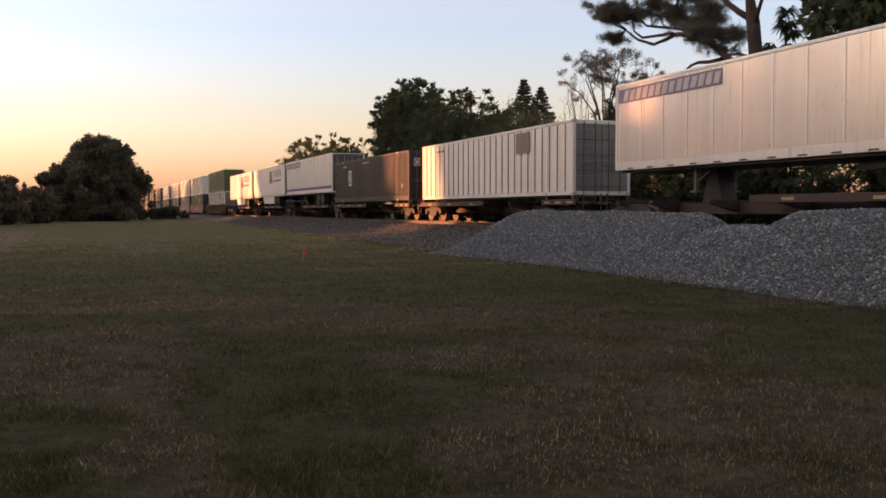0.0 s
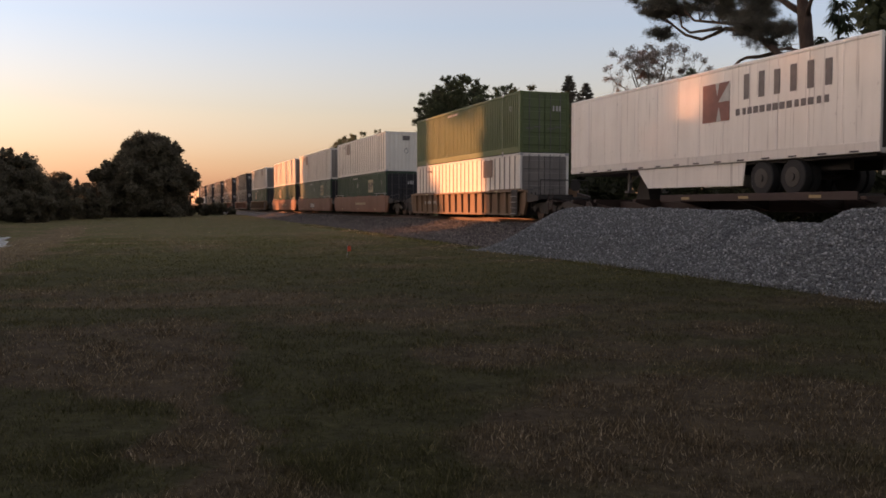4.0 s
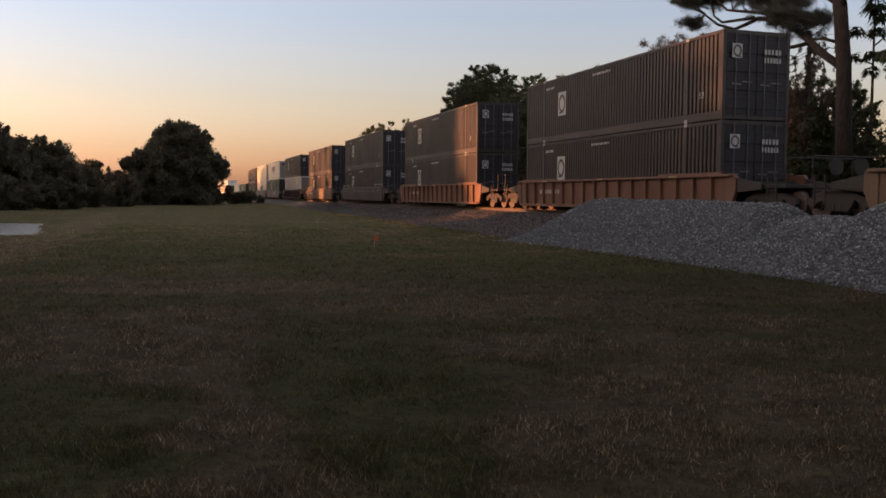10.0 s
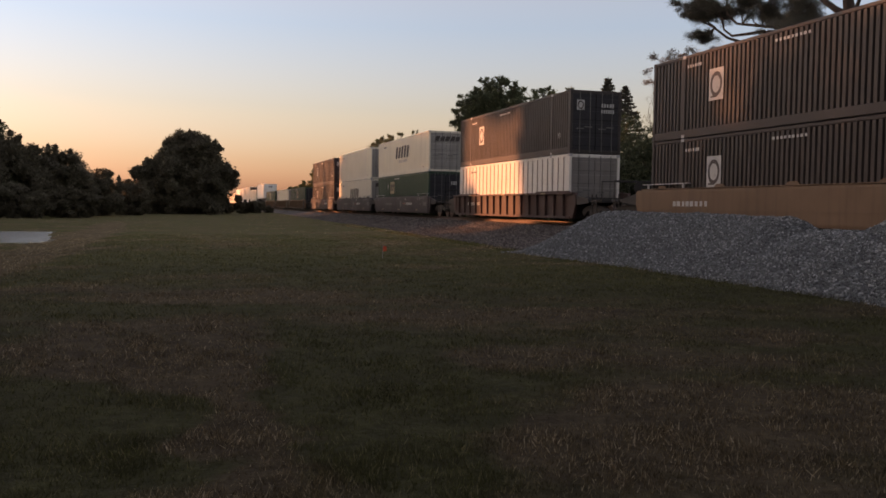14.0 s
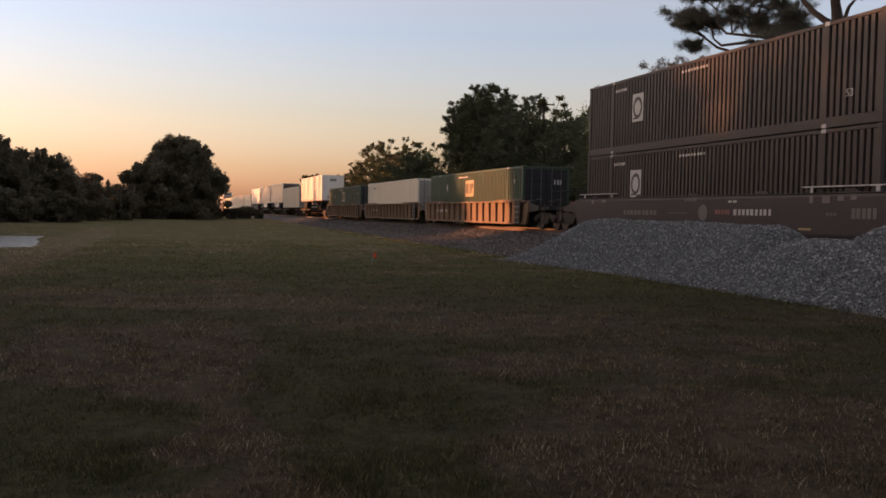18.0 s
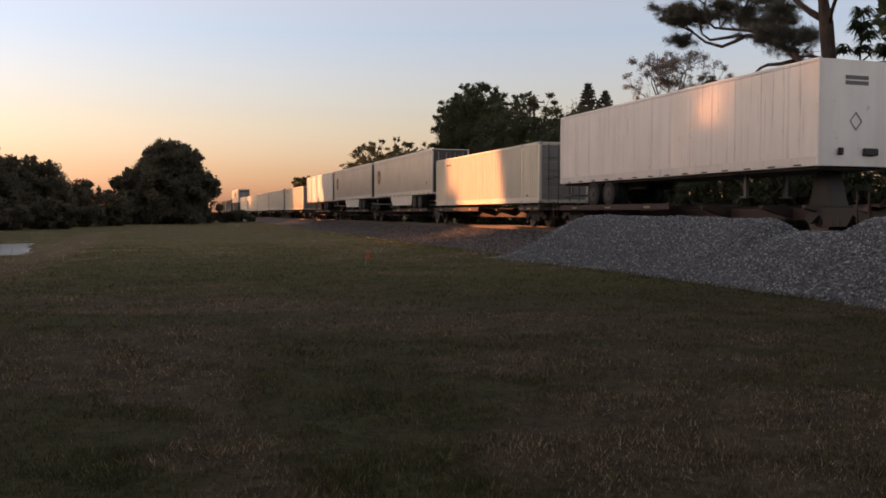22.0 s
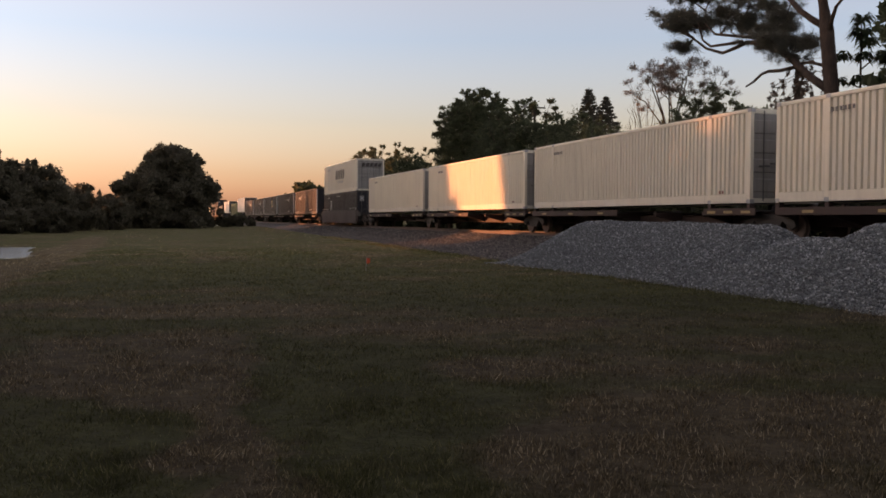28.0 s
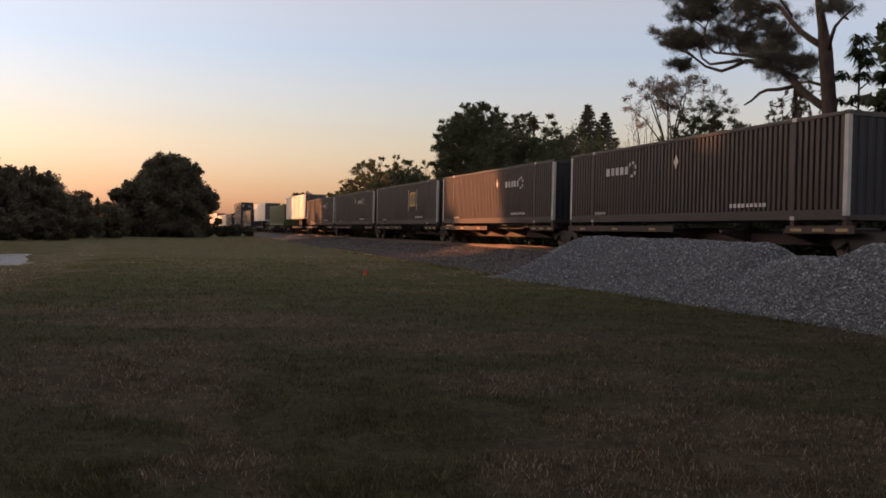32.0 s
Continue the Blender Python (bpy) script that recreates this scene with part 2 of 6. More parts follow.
def dryness(n, l, patch):
    """How dry the lawn is: drifting patches, and the worn and lush places."""
    tc = n.new("ShaderNodeTexCoord")
    warp = n.new("ShaderNodeTexNoise")
    warp.inputs["Scale"].default_value = 0.8
    warp.inputs["Detail"].default_value = 4
    l.new(tc.outputs["Object"], warp.inputs["Vector"])
    shift = n.new("ShaderNodeVectorMath")
    shift.operation = "MULTIPLY_ADD"
    shift.inputs[1].default_value = (2.4, 2.4, 0)
    l.new(warp.outputs["Color"], shift.inputs[0])
    l.new(tc.outputs["Object"], shift.inputs[2])
    total = n.new("ShaderNodeMath")
    total.operation = "MULTIPLY_ADD"
    total.inputs[1].default_value = 0.85
    total.inputs[2].default_value = 0.065
    l.new(patch, total.inputs[0])
    out = total.outputs[0]
    for x, y, rx, ry, w in WEAR:
        mp = n.new("ShaderNodeVectorMath")
        mp.operation = "MULTIPLY_ADD"
        mp.inputs[1].default_value = (1 / rx, 1 / ry, 0)
        mp.inputs[2].default_value = (-(x + 1.2) / rx, -(y + 1.2) / ry, 0)
        l.new(shift.outputs[0], mp.inputs[0])
        size = n.new("ShaderNodeVectorMath")
        size.operation = "LENGTH"
        l.new(mp.outputs[0], size.inputs[0])
        fade = n.new("ShaderNodeMapRange")
        fade.interpolation_type = "SMOOTHSTEP"
        for k, v in zip(("From Min", "From Max", "To Min", "To Max"), (0.45, 1.15, w, 0.0)):
            fade.inputs[k].default_value = v
        l.new(size.outputs["Value"], fade.inputs["Value"])
        add = n.new("ShaderNodeMath")
        l.new(out, add.inputs[0])
        l.new(fade.outputs["Result"], add.inputs[1])
        out = add.outputs[0]
    return out


def hazed_far_lawn(n, l, c):
    """Haze put into the colour: lawn pales beyond the worn strip, in broad drifts."""
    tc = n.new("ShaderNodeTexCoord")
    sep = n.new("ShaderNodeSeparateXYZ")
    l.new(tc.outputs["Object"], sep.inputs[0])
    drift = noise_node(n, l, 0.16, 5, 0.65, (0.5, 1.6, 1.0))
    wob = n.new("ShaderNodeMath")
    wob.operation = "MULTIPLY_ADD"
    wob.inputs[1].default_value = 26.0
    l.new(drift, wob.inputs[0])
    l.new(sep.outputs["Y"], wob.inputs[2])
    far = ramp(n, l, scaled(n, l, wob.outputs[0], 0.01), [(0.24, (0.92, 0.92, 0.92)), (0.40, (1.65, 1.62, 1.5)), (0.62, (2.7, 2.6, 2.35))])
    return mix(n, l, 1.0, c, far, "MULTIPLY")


def ground_material():
    m, n, l, p = material("mown_grass", 0.95, 0, 0.1)
    patch = noise_node(n, l, 0.34, 6, 0.62, (0.8, 1.15, 1.0))
    mid = noise_node(n, l, 1.9, 6, 0.7)
    fine = noise_node(n, l, 34.0, 4, 0.8)
    green = ramp(n, l, mid, [(0.3, (0.0195, 0.0210, 0.0090)), (0.7, (0.048, 0.049, 0.0205))])
    dry = ramp(n, l, mid, [(0.3, (0.027, 0.0205, 0.0125)), (0.7, (0.080, 0.061, 0.037))])
    f = ramp(n, l, dryness(n, l, patch), [(0.46, (0, 0, 0)), (0.60, (0.95, 0.95, 0.95))])
    c = mix(n, l, f, green, dry)
    tone = ramp(n, l, fine, [(0.3, (0.72, 0.72, 0.72)), (0.7, (1.2, 1.2, 1.2))])
    c = mix(n, l, 1.0, c, tone, "MULTIPLY")
    tuft = noise_node(n, l, 8.0, 4, 0.7)
    c = mix(n, l, 1.0, c, ramp(n, l, tuft, [(0.35, (0.72, 0.72, 0.72)), (0.65, (1.25, 1.25, 1.25))]), "MULTIPLY")
    l.new(hazed_far_lawn(n, l, c), p.inputs["Base Color"])
    bump(n, l, p, tuft, 1.0, 0.06)
    return m


M_GROUND = ground_material()


def blade_material():
    m, n, l, p = material("grass_blades", 0.8, 0, 0.15)
    geo = n.new("ShaderNodeNewGeometry")
    patch = noise_node(n, l, 0.34, 6, 0.62, (0.8, 1.15, 1.0))
    clump = noise_node(n, l, 3.2, 5, 0.7)
    green = ramp(n, l, geo.outputs["Random Per Island"], [(0, (0.029, 0.033, 0.0125)), (0.8, (0.075, 0.077, 0.033)), (1, (0.19, 0.172, 0.105))])
    dry = ramp(n, l, geo.outputs["Random Per Island"], [(0, (0.043, 0.032, 0.019)), (0.55, (0.112, 0.085, 0.052)), (0.82, (0.21, 0.166, 0.113)), (1, (0.43, 0.37, 0.28))])
    f = ramp(n, l, dryness(n, l, patch), [(0.46, (0, 0, 0)), (0.60, (0.95, 0.95, 0.95))])
    c = mix(n, l, f, green, dry)
    tone = ramp(n, l, clump, [(0.36, (0.62, 0.62, 0.62)), (0.62, (1.3, 1.27, 1.22))])
    c = hazed_far_lawn(n, l, mix(n, l, 1.0, c, tone, "MULTIPLY"))
    l.new(c, p.inputs["Base Color"])
    tr = n.new("ShaderNodeBsdfTranslucent")
    l.new(c, tr.inputs["Color"])
    mx = n.new("ShaderNodeMixShader")
    mx.inputs[0].default_value = 0.45
    l.new(p.outputs[0], mx.inputs[1])
    l.new(tr.outputs[0], mx.inputs[2])
    l.new(mx.outputs[0], n["Material Output"].inputs["Surface"])
    return m


M_BLADE = blade_material()


def stone_material(name, c1, c2, scale):
    m, n, l, p = material(name, 0.85, 0, 0.35)
    tc = n.new("ShaderNodeTexCoord")
    v = n.new("ShaderNodeTexVoronoi")
    v.inputs["Scale"].default_value = scale
    l.new(tc.outputs["Object"], v.inputs["Vector"])
    big = noise_node(n, l, 0.5, 4)
    c = ramp(n, l, v.outputs["Color"], [(0.1, c1), (0.9, c2)])
    tone = ramp(n, l, big, [(0.3, (0.8, 0.8, 0.8)), (0.7, (1.1, 1.1, 1.1))])
    c = mix(n, l, 1.0, c, tone, "MULTIPLY")
    # Shade between the stones is put into the colour, towards each stone's edge.
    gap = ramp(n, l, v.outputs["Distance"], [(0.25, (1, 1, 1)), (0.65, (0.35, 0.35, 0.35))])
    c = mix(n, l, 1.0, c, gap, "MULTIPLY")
    l.new(c, p.inputs["Base Color"])
    inv = n.new("ShaderNodeMath")
    inv.operation = "SUBTRACT"
    inv.inputs[0].default_value = 1.0
    l.new(v.outputs["Distance"], inv.inputs[1])
    bump(n, l, p, inv.outputs[0], 1.0, 0.04)
    return m


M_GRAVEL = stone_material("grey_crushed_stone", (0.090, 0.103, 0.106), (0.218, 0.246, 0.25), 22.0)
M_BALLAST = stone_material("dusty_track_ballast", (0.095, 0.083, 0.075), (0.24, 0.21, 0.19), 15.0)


def rock_material():
    m, n, l, p = material("loose_crushed_stone", 0.8, 0, 0.4)
    geo = n.new("ShaderNodeNewGeometry")
    l.new(ramp(n, l, geo.outputs["Random Per Island"], [(0, (0.068, 0.078, 0.080)), (0.75, (0.160, 0.180, 0.182)), (1, (0.36, 0.39, 0.385))]), p.inputs["Base Color"])
    return m


M_ROCK = rock_material()
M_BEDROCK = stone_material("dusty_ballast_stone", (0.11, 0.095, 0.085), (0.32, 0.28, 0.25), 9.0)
M_TIE = bark("creosoted_wood", (0.035, 0.028, 0.024), (0.09, 0.072, 0.06))
M_WATER = material("canal_water", 0.2, 0, 0.2)[0]
M_WATER.node_tree.nodes["Principled BSDF"].inputs["Base Color"].default_value = (0.02, 0.022, 0.018, 1)
_n, _l = M_WATER.node_tree.nodes, M_WATER.node_tree.links
bump(_n, _l, _n["Principled BSDF"], noise_node(_n, _l, 2.2, 4), 1.0, 0.12)


# ================= mesh helpers =================
class Geo:
    """Collects boxes, bars and tubes into one mesh."""

    def __init__(self):
        self.v, self.f = [], []

    def add(self, verts, faces):
        k = len(self.v)
        self.v += [tuple(q) for q in verts]
        self.f += [tuple(i + k for i in q) for q in faces]
        return self

    def box(self, x0, x1, y0, y1, z0, z1):
        v = [(x, y, z) for z in (z0, z1) for y in (y0, y1) for x in (x0, x1)]
        return self.add(v, [(0, 2, 3, 1), (4, 5, 7, 6), (0, 1, 5, 4), (2, 6, 7, 3), (0, 4, 6, 2), (1, 3, 7, 5)])

    def prism(self, poly, axis, a0, a1):
        """A 2D outline (in the two other axes, in order) pushed from a0 to a1 along axis 0, 1 or 2."""
        n = len(poly)

        def at(q, t):
            c = list(q)
            c.insert(axis, t)
            return tuple(c)
        v = [at(q, a0) for q in poly] + [at(q, a1) for q in poly]
        f = [(i, (i + 1) % n, n + (i + 1) % n, n + i) for i in range(n)]
        return self.add(v, f + [tuple(range(n))[::-1], tuple(range(n, 2 * n))])

    def tube(self, pts, radii, sides=7):
        rings = []
        v, f = [], []
        pts = [Vector(q) for q in pts]
        for i, q in enumerate(pts):
            d = (pts[min(i + 1, len(pts) - 1)] - pts[max(i - 1, 0)]).normalized()
            u = d.orthogonal().normalized() if i == 0 else (rings[-1] - d * rings[-1].dot(d)).normalized()
            w = d.cross(u)
            rings.append(u)
            for s in range(sides):
                t = 2 * math.pi * s / sides
                v.append(q + (u * math.cos(t) + w * math.sin(t)) * radii[i])
        for i in range(len(pts) - 1):
            for s in range(sides):
                f.append((i * sides + s, i * sides + (s + 1) % sides, (i + 1) * sides + (s + 1) % sides, (i + 1) * sides + s))
        f.append(tuple(range(sides))[::-1])
        f.append(tuple(range((len(pts) - 1) * sides, len(pts) * sides)))
        return self.add(v, f)

    def disc(self, c, axis, r, h, n=18):
        """A round plate or drum centred at c, h thick along axis."""
        poly = [(math.cos(2 * math.pi * i / n) * r, math.sin(2 * math.pi * i / n) * r) for i in range(n)]
        rest = [k for k in range(3) if k != axis]
        return self.prism([(u + c[rest[0]], w + c[rest[1]]) for u, w in poly], axis, c[axis] - h / 2, c[axis] + h / 2)

    def mesh(self, name, mat, bevel=0.0, smooth=False):
        me = bpy.data.meshes.new(name)
        me.from_pydata(self.v, [], self.f)
        bm = bmesh.new()
        bm.from_mesh(me)
        bmesh.ops.recalc_face_normals(bm, faces=bm.faces[:])
        if bevel:
            bmesh.ops.bevel(bm, geom=bm.edges[:], offset=bevel, segments=1, affect="EDGES", clamp_overlap=True)
        bm.to_mesh(me)
        bm.free()
        me.materials.append(mat)
        if smooth:
            for q in me.polygons:
                q.use_smooth = True
        return me


def part(name, data, parent, label=""):
    ob = new(name, data)
    ob.parent = parent
    if label:
        ob["label"] = label
    if name == "lettering":
        tagged(ob, kind="stuff")
    return ob


def thing(name, label, category, group="", data=None, kind=""):
    return tagged(new(name, data), label, category, group, kind)


def quick_mesh(name, verts, faces, mat):
    me = bpy.data.meshes.new(name)
    me.from_pydata(verts, [], faces)
    me.materials.append(mat)
    return me


def array_mesh(name, v, corners, mat):
    """A mesh out of separate faces that all have the same number of corners; v is n x corners x 3."""
    k = v.shape[0]
    me = bpy.data.meshes.new(name)
    me.vertices.add(k * corners)
    me.vertices.foreach_set("co", np.ascontiguousarray(v, dtype=np.float32).ravel())
    me.loops.add(k * corners)
    me.loops.foreach_set("vertex_index", np.arange(k * corners, dtype=np.int32))
    me.polygons.add(k)
    me.polygons.foreach_set("loop_start", np.arange(k, dtype=np.int32) * corners)
    me.polygons.foreach_set("loop_total", np.full(k, corners, dtype=np.int32))
    me.update(calc_edges=True)
    me.materials.append(mat)
    return me


# ================= ground =================
def bank(x, y):
    """How far a place lies inside the canal, 0 to 1."""
    edge = -6.0 - 0.075 * (y - 45) + 0.25 * math.sin(y * 0.31)
    u = min(max((edge - x) / 1.2, 0), 1) * min(max((x + 24) / 3, 0), 1)
    w = min(max((y - 42) / 2.5, 0), 1) * min(max((61 - y) / 2.2, 0), 1)
    return u * w


def ground_height(x, y):
    z = 0.05 * noise.noise((x * 0.15, y * 0.15, 0)) + 0.018 * noise.noise((x * 0.9, y * 0.9, 3))
    far = min(max((y - 30) / 110, 0), 1)
    z += 0.35 * far * min(max((x - 6) / 8, 0), 1)
    dip = min(max((-1.0 - x) / 4.5, 0), 1) * min(max((y - 6) / 20, 0), 1) * min(max((75 - y) / 12, 0), 1)
    z -= 0.24 * dip * dip * (3 - 2 * dip)
    z -= 1.0 * bank(x, y)
    return z


def steps(lo, hi, fine_lo, fine_hi, fine, grow=1.25):
    out = list(np.arange(fine_lo, fine_hi + fine / 2, fine))
    for sign, limit in ((1, hi), (-1, lo)):
        d, q = fine, fine_hi if sign > 0 else fine_lo
        while (limit - q) * sign > 0:
            d *= grow
            q += d * sign
            out.append(q)
    return sorted(out)


def build_ground():
    xs = steps(-3000, 3000, -30, 32, 0.7)
    ys = steps(-3000, 4500, 0, 150, 0.9)
    v = [(x, y, ground_height(x, y)) for y in ys for x in xs]
    nx = len(xs)
    f = [(j * nx + i, j * nx + i + 1, (j + 1) * nx + i + 1, (j + 1) * nx + i) for j in range(len(ys) - 1) for i in range(nx - 1)]
    me = quick_mesh("ground", v, f, M_GROUND)
    for q in me.polygons:
        q.use_smooth = True
    thing("ground", "dark mown lawn with dry brown patches", "ground", data=me, kind="structure")
    w = quick_mesh("water", [(-26, 8, -0.32), (-3.5, 8, -0.32), (-3.5, 74, -0.32), (-26, 74, -0.32)], [(0, 1, 2, 3)], M_WATER)
    thing("water", "still canal water that mirrors the sky", "water", data=w, kind="structure")


def build_grass():
    """Single blades, thick near the path of view and thinner away from it, with a ragged fringe at the foot of the heap."""
    rng = np.random.default_rng(4)

    def sow(k, d, half, tall, power, width):
        t = np.radians(18.5 + (rng.random(k) - 0.5) * half)
        x, y = d * np.sin(t), d * np.cos(t)
        clump = np.array([noise.noise((p * 1.6, q * 1.6, 2.0)) + 0.6 * noise.noise((p * 5.0, q * 5.0, 4.0)) for p, q in zip(x, y)])
        ok = (x < 11.5 + 0.02 * y + 0.35 * clump) & (rng.random(k) < 0.62 + 0.7 * clump)
        x, y, clump = x[ok], y[ok], clump[ok]
        return x, y, (0.014 + tall * rng.random(len(x)) ** power) * (1 + 0.5 * clump), width * (0.6 + 0.8 * rng.random(len(x))) + 0.00020 * np.hypot(x, y)
    near = sow(520000, 3.2 + 44 * rng.random(520000) ** 1.9, 70, 0.044, 1.8, 0.0030)
    far = sow(130000, 18 + 105 * rng.random(130000) ** 1.25, 66, 0.045, 1.5, 0.002)
    k = 16000
    y = 9.5 + 60 * rng.random(k) ** 1.3
    x = 11.55 + 0.02 * y + 0.28 * rng.normal(size=k)
    fringe = (x, y, 0.03 + 0.10 * rng.random(k) ** 2, 0.002 + 0.0002 * y)
    x, y, h, wd = (np.concatenate(q) for q in zip(near, far, fringe))
    k = len(x)
    z = np.array([ground_height(p, q) for p, q in zip(x, y)])
    turn = rng.random(k) * 6.283
    lean = h * np.where(rng.random(k) < 0.2, 1.6, 0.8) * (rng.random((2, k)) - 0.5) * 2
    v = np.zeros((k, 3, 3))
    v[:, 0] = np.stack([x - wd * np.cos(turn), y - wd * np.sin(turn), z - 0.01], 1)
    v[:, 1] = np.stack([x + wd * np.cos(turn), y + wd * np.sin(turn), z - 0.01], 1)
    v[:, 2] = np.stack([x + lean[0], y + lean[1], z + h], 1)
    thing("grass", "short dry and green lawn grass blades", "grass", data=array_mesh("grass", v, 3, M_BLADE), kind="stuff")


# ================= track =================
BED_X = (11.9, 12.6, 13.4, 14.4, 15.4, 16.2, 16.8, 17.3, 18.63, 19.9, 20.5, 21.2, 22.5, 24.2, 26.0)
BED_Z = (-0.35, 0.02, 0.10, 0.17, 0.27, 0.42, 0.66, 0.78, 0.79, 0.78, 0.66, 0.42, 0.20, 0.05, -0.35)


def bed_point(x, y):
    """A point of the ballast bed; x counts across the bed before it narrows in the distance."""
    z = float(np.interp(x, BED_X, BED_Z))
    far = min(max((y - 30) / 110, 0), 1)
    if x < 16:
        x += min(max((y - 30) / 100, 0), 1) * 2.6 * (16.2 - x) / 4.3
        if x < 16:
            z += 0.245 * far
    return x + 0.05 * noise.noise((y * 0.7, x, 1)), y, z + 0.03 * noise.noise((x * 2, y * 2, 5))


def build_track():
    xs = BED_X
    ys = steps(-400, 900, 20, 110, 0.5)
    v = [bed_point(x, y) for y in ys for x in xs]
    nx = len(xs)
    f = [(j * nx + i, j * nx + i + 1, (j + 1) * nx + i + 1, (j + 1) * nx + i) for j in range(len(ys) - 1) for i in range(nx - 1)]
    bed = thing("track_bed", "dusty grey ballast bed of a railway", "ballast", data=quick_mesh("track_bed", v, f, M_BALLAST), kind="structure")
    prof = [(-0.075, -0.17), (0.075, -0.17), (0.07, -0.15), (0.012, -0.13), (0.012, -0.045), (0.037, -0.035), (0.037, 0), (-0.037, 0), (-0.037, -0.035), (-0.012, -0.045), (-0.012, -0.13), (-0.07, -0.15)]
    for side in (-0.755, 0.755):
        g = Geo().prism([(TRACK_X + side + x, RAIL + z) for x, z in prof], 1, -400, 900)
        thing("rail", "worn steel railway rail with a bright head", "rail", "rails of the track", g.mesh("rail", M_RAIL), "structure")
    tie = Geo().box(TRACK_X - 1.3, TRACK_X + 1.3, -0.115, 0.115, RAIL - 0.35, RAIL - 0.172).mesh("sleeper", M_TIE, 0.012)
    for i in range(260):
        o = part("sleeper", tie, bed)
        o.location = (0.02 * math.sin(i * 1.7), 18 + i * 0.53, 0)


# ---- stone heaps ----
def heap_height(x, y):
    """Two dumped heaps that run along the track, with a notch between them."""
    crest = 14.35 + 0.25 * math.sin(y * 0.35)
    h = 0.0
    for y0, y1, top in ((16.0, 29.9, 1.55), (-4.0, 15.9, 1.57)):
        mid, half = (y0 + y1) / 2, (y1 - y0) / 2
        along = min(max((half - abs(y - mid)) / (2.9 if y > 25 else 1.9), -1), 1)
        ridge = top * (math.sin(max(along, 0) * math.pi / 2) ** 0.75 if along > 0 else 0)
        if y0 > 10:
            ridge *= 1.0 - 0.004 * max(27 - y, 0)
        h = max(h, ridge - 0.0)
    q = (y - 15.85) / 2.2
    if abs(q) < 1:
        h = max(h, 1.22 + 0.0 * q)
    slope = (x - crest) / (2.45 if x < crest else 2.2)
    k = max(1 - abs(slope) ** 1.25, -0.25)
    z = h * k if h > 0.02 else -0.2
    return z + 0.05 * noise.noise((x * 0.8, y * 0.8, 7)) * (z > 0) + 0.02 * noise.noise((x * 4, y * 4, 9))


def build_heap():
    xs = np.arange(11.2, 16.9, 0.11)
    ys = np.arange(4.0, 32.0, 0.11)
    v = [(x, y, heap_height(x, y)) for y in ys for x in xs]
    nx = len(xs)
    f = [(j * nx + i, j * nx + i + 1, (j + 1) * nx + i + 1, (j + 1) * nx + i) for j in range(len(ys) - 1) for i in range(nx - 1)]
    heap = thing("gravel_berm", "long heap of grey crushed stone beside the track", "stone heap", data=quick_mesh("gravel_berm", v, f, M_GRAVEL))
    rng = np.random.default_rng(9)
    k = 60000
    y = 9.5 + 22 * rng.random(k)
    x = 11.4 + 4.4 * rng.random(k) ** 1.2
    z = np.array([heap_height(p, q) for p, q in zip(x, y)])
    ok = z > -0.03
    me = stones(rng, x[ok], y[ok], z[ok] + 0.012, 0.013, 0.026, M_ROCK)
    tagged(part("rubble", me, heap, "pale angular loose stone"), kind="stuff")


def stones(rng, x, y, z, low, more, mat):
    """Many small angular stones in one mesh."""
    k = len(x)
    base = np.array([(1, 0, 0), (0, 1, 0), (-1, 0, 0), (0, -1, 0), (0, 0, 1), (0, 0, -1)], float)
    tri = np.array([(0, 1, 4), (1, 2, 4), (2, 3, 4), (3, 0, 4), (1, 0, 5), (2, 1, 5), (3, 2, 5), (0, 3, 5)])
    size = low + more * rng.random((k, 1, 1)) ** 2
    q = rng.normal(size=(k, 4))
    q /= np.linalg.norm(q, axis=1)[:, None]
    w_, a_, b_, c_ = q.T
    rot = np.stack([np.stack([1 - 2 * (b_ * b_ + c_ * c_), 2 * (a_ * b_ - c_ * w_), 2 * (a_ * c_ + b_ * w_)], 1),
                    np.stack([2 * (a_ * b_ + c_ * w_), 1 - 2 * (a_ * a_ + c_ * c_), 2 * (b_ * c_ - a_ * w_)], 1),
                    np.stack([2 * (a_ * c_ - b_ * w_), 2 * (b_ * c_ + a_ * w_), 1 - 2 * (a_ * a_ + b_ * b_)], 1)], 1)
    pts = base[None] * (0.6 + 0.8 * rng.random((k, 6, 1))) * size
    pts = np.einsum("kij,knj->kni", rot, pts) + np.stack([x, y, z], 1)[:, None]
    me = bpy.data.meshes.new("rubble")
    faces = (tri[None] + 6 * np.arange(k)[:, None, None]).reshape(-1, 3)
    me.vertices.add(k * 6)
    me.vertices.foreach_set("co", pts.astype(np.float32).ravel())
    me.loops.add(len(faces) * 3)
    me.loops.foreach_set("vertex_index", faces.astype(np.int32).ravel())
    me.polygons.add(len(faces))
    me.polygons.foreach_set("loop_start", np.arange(len(faces), dtype=np.int32) * 3)
    me.polygons.foreach_set("loop_total", np.full(len(faces), 3, dtype=np.int32))
    me.update(calc_edges=True)
    me.materials.append(mat)
    return me


def build_ballast():
    """Loose ballast stones scattered over the bed on the lawn's side."""
    rng = np.random.default_rng(19)
    k = 42000
    y = 27 + 75 * rng.random(k) ** 1.4
    x = 11.9 + 5.6 * rng.random(k)
    p = np.array([bed_point(a, b) for a, b in zip(x, y)])
    me = stones(rng, p[:, 0], p[:, 1], p[:, 2] + 0.015, 0.018, 0.045, M_BEDROCK)
    thing("track_ballast", "loose dusty ballast stones along the track", "ballast", data=me, kind="stuff")


build_ground()
build_grass()
build_track()
build_heap()
build_ballast()

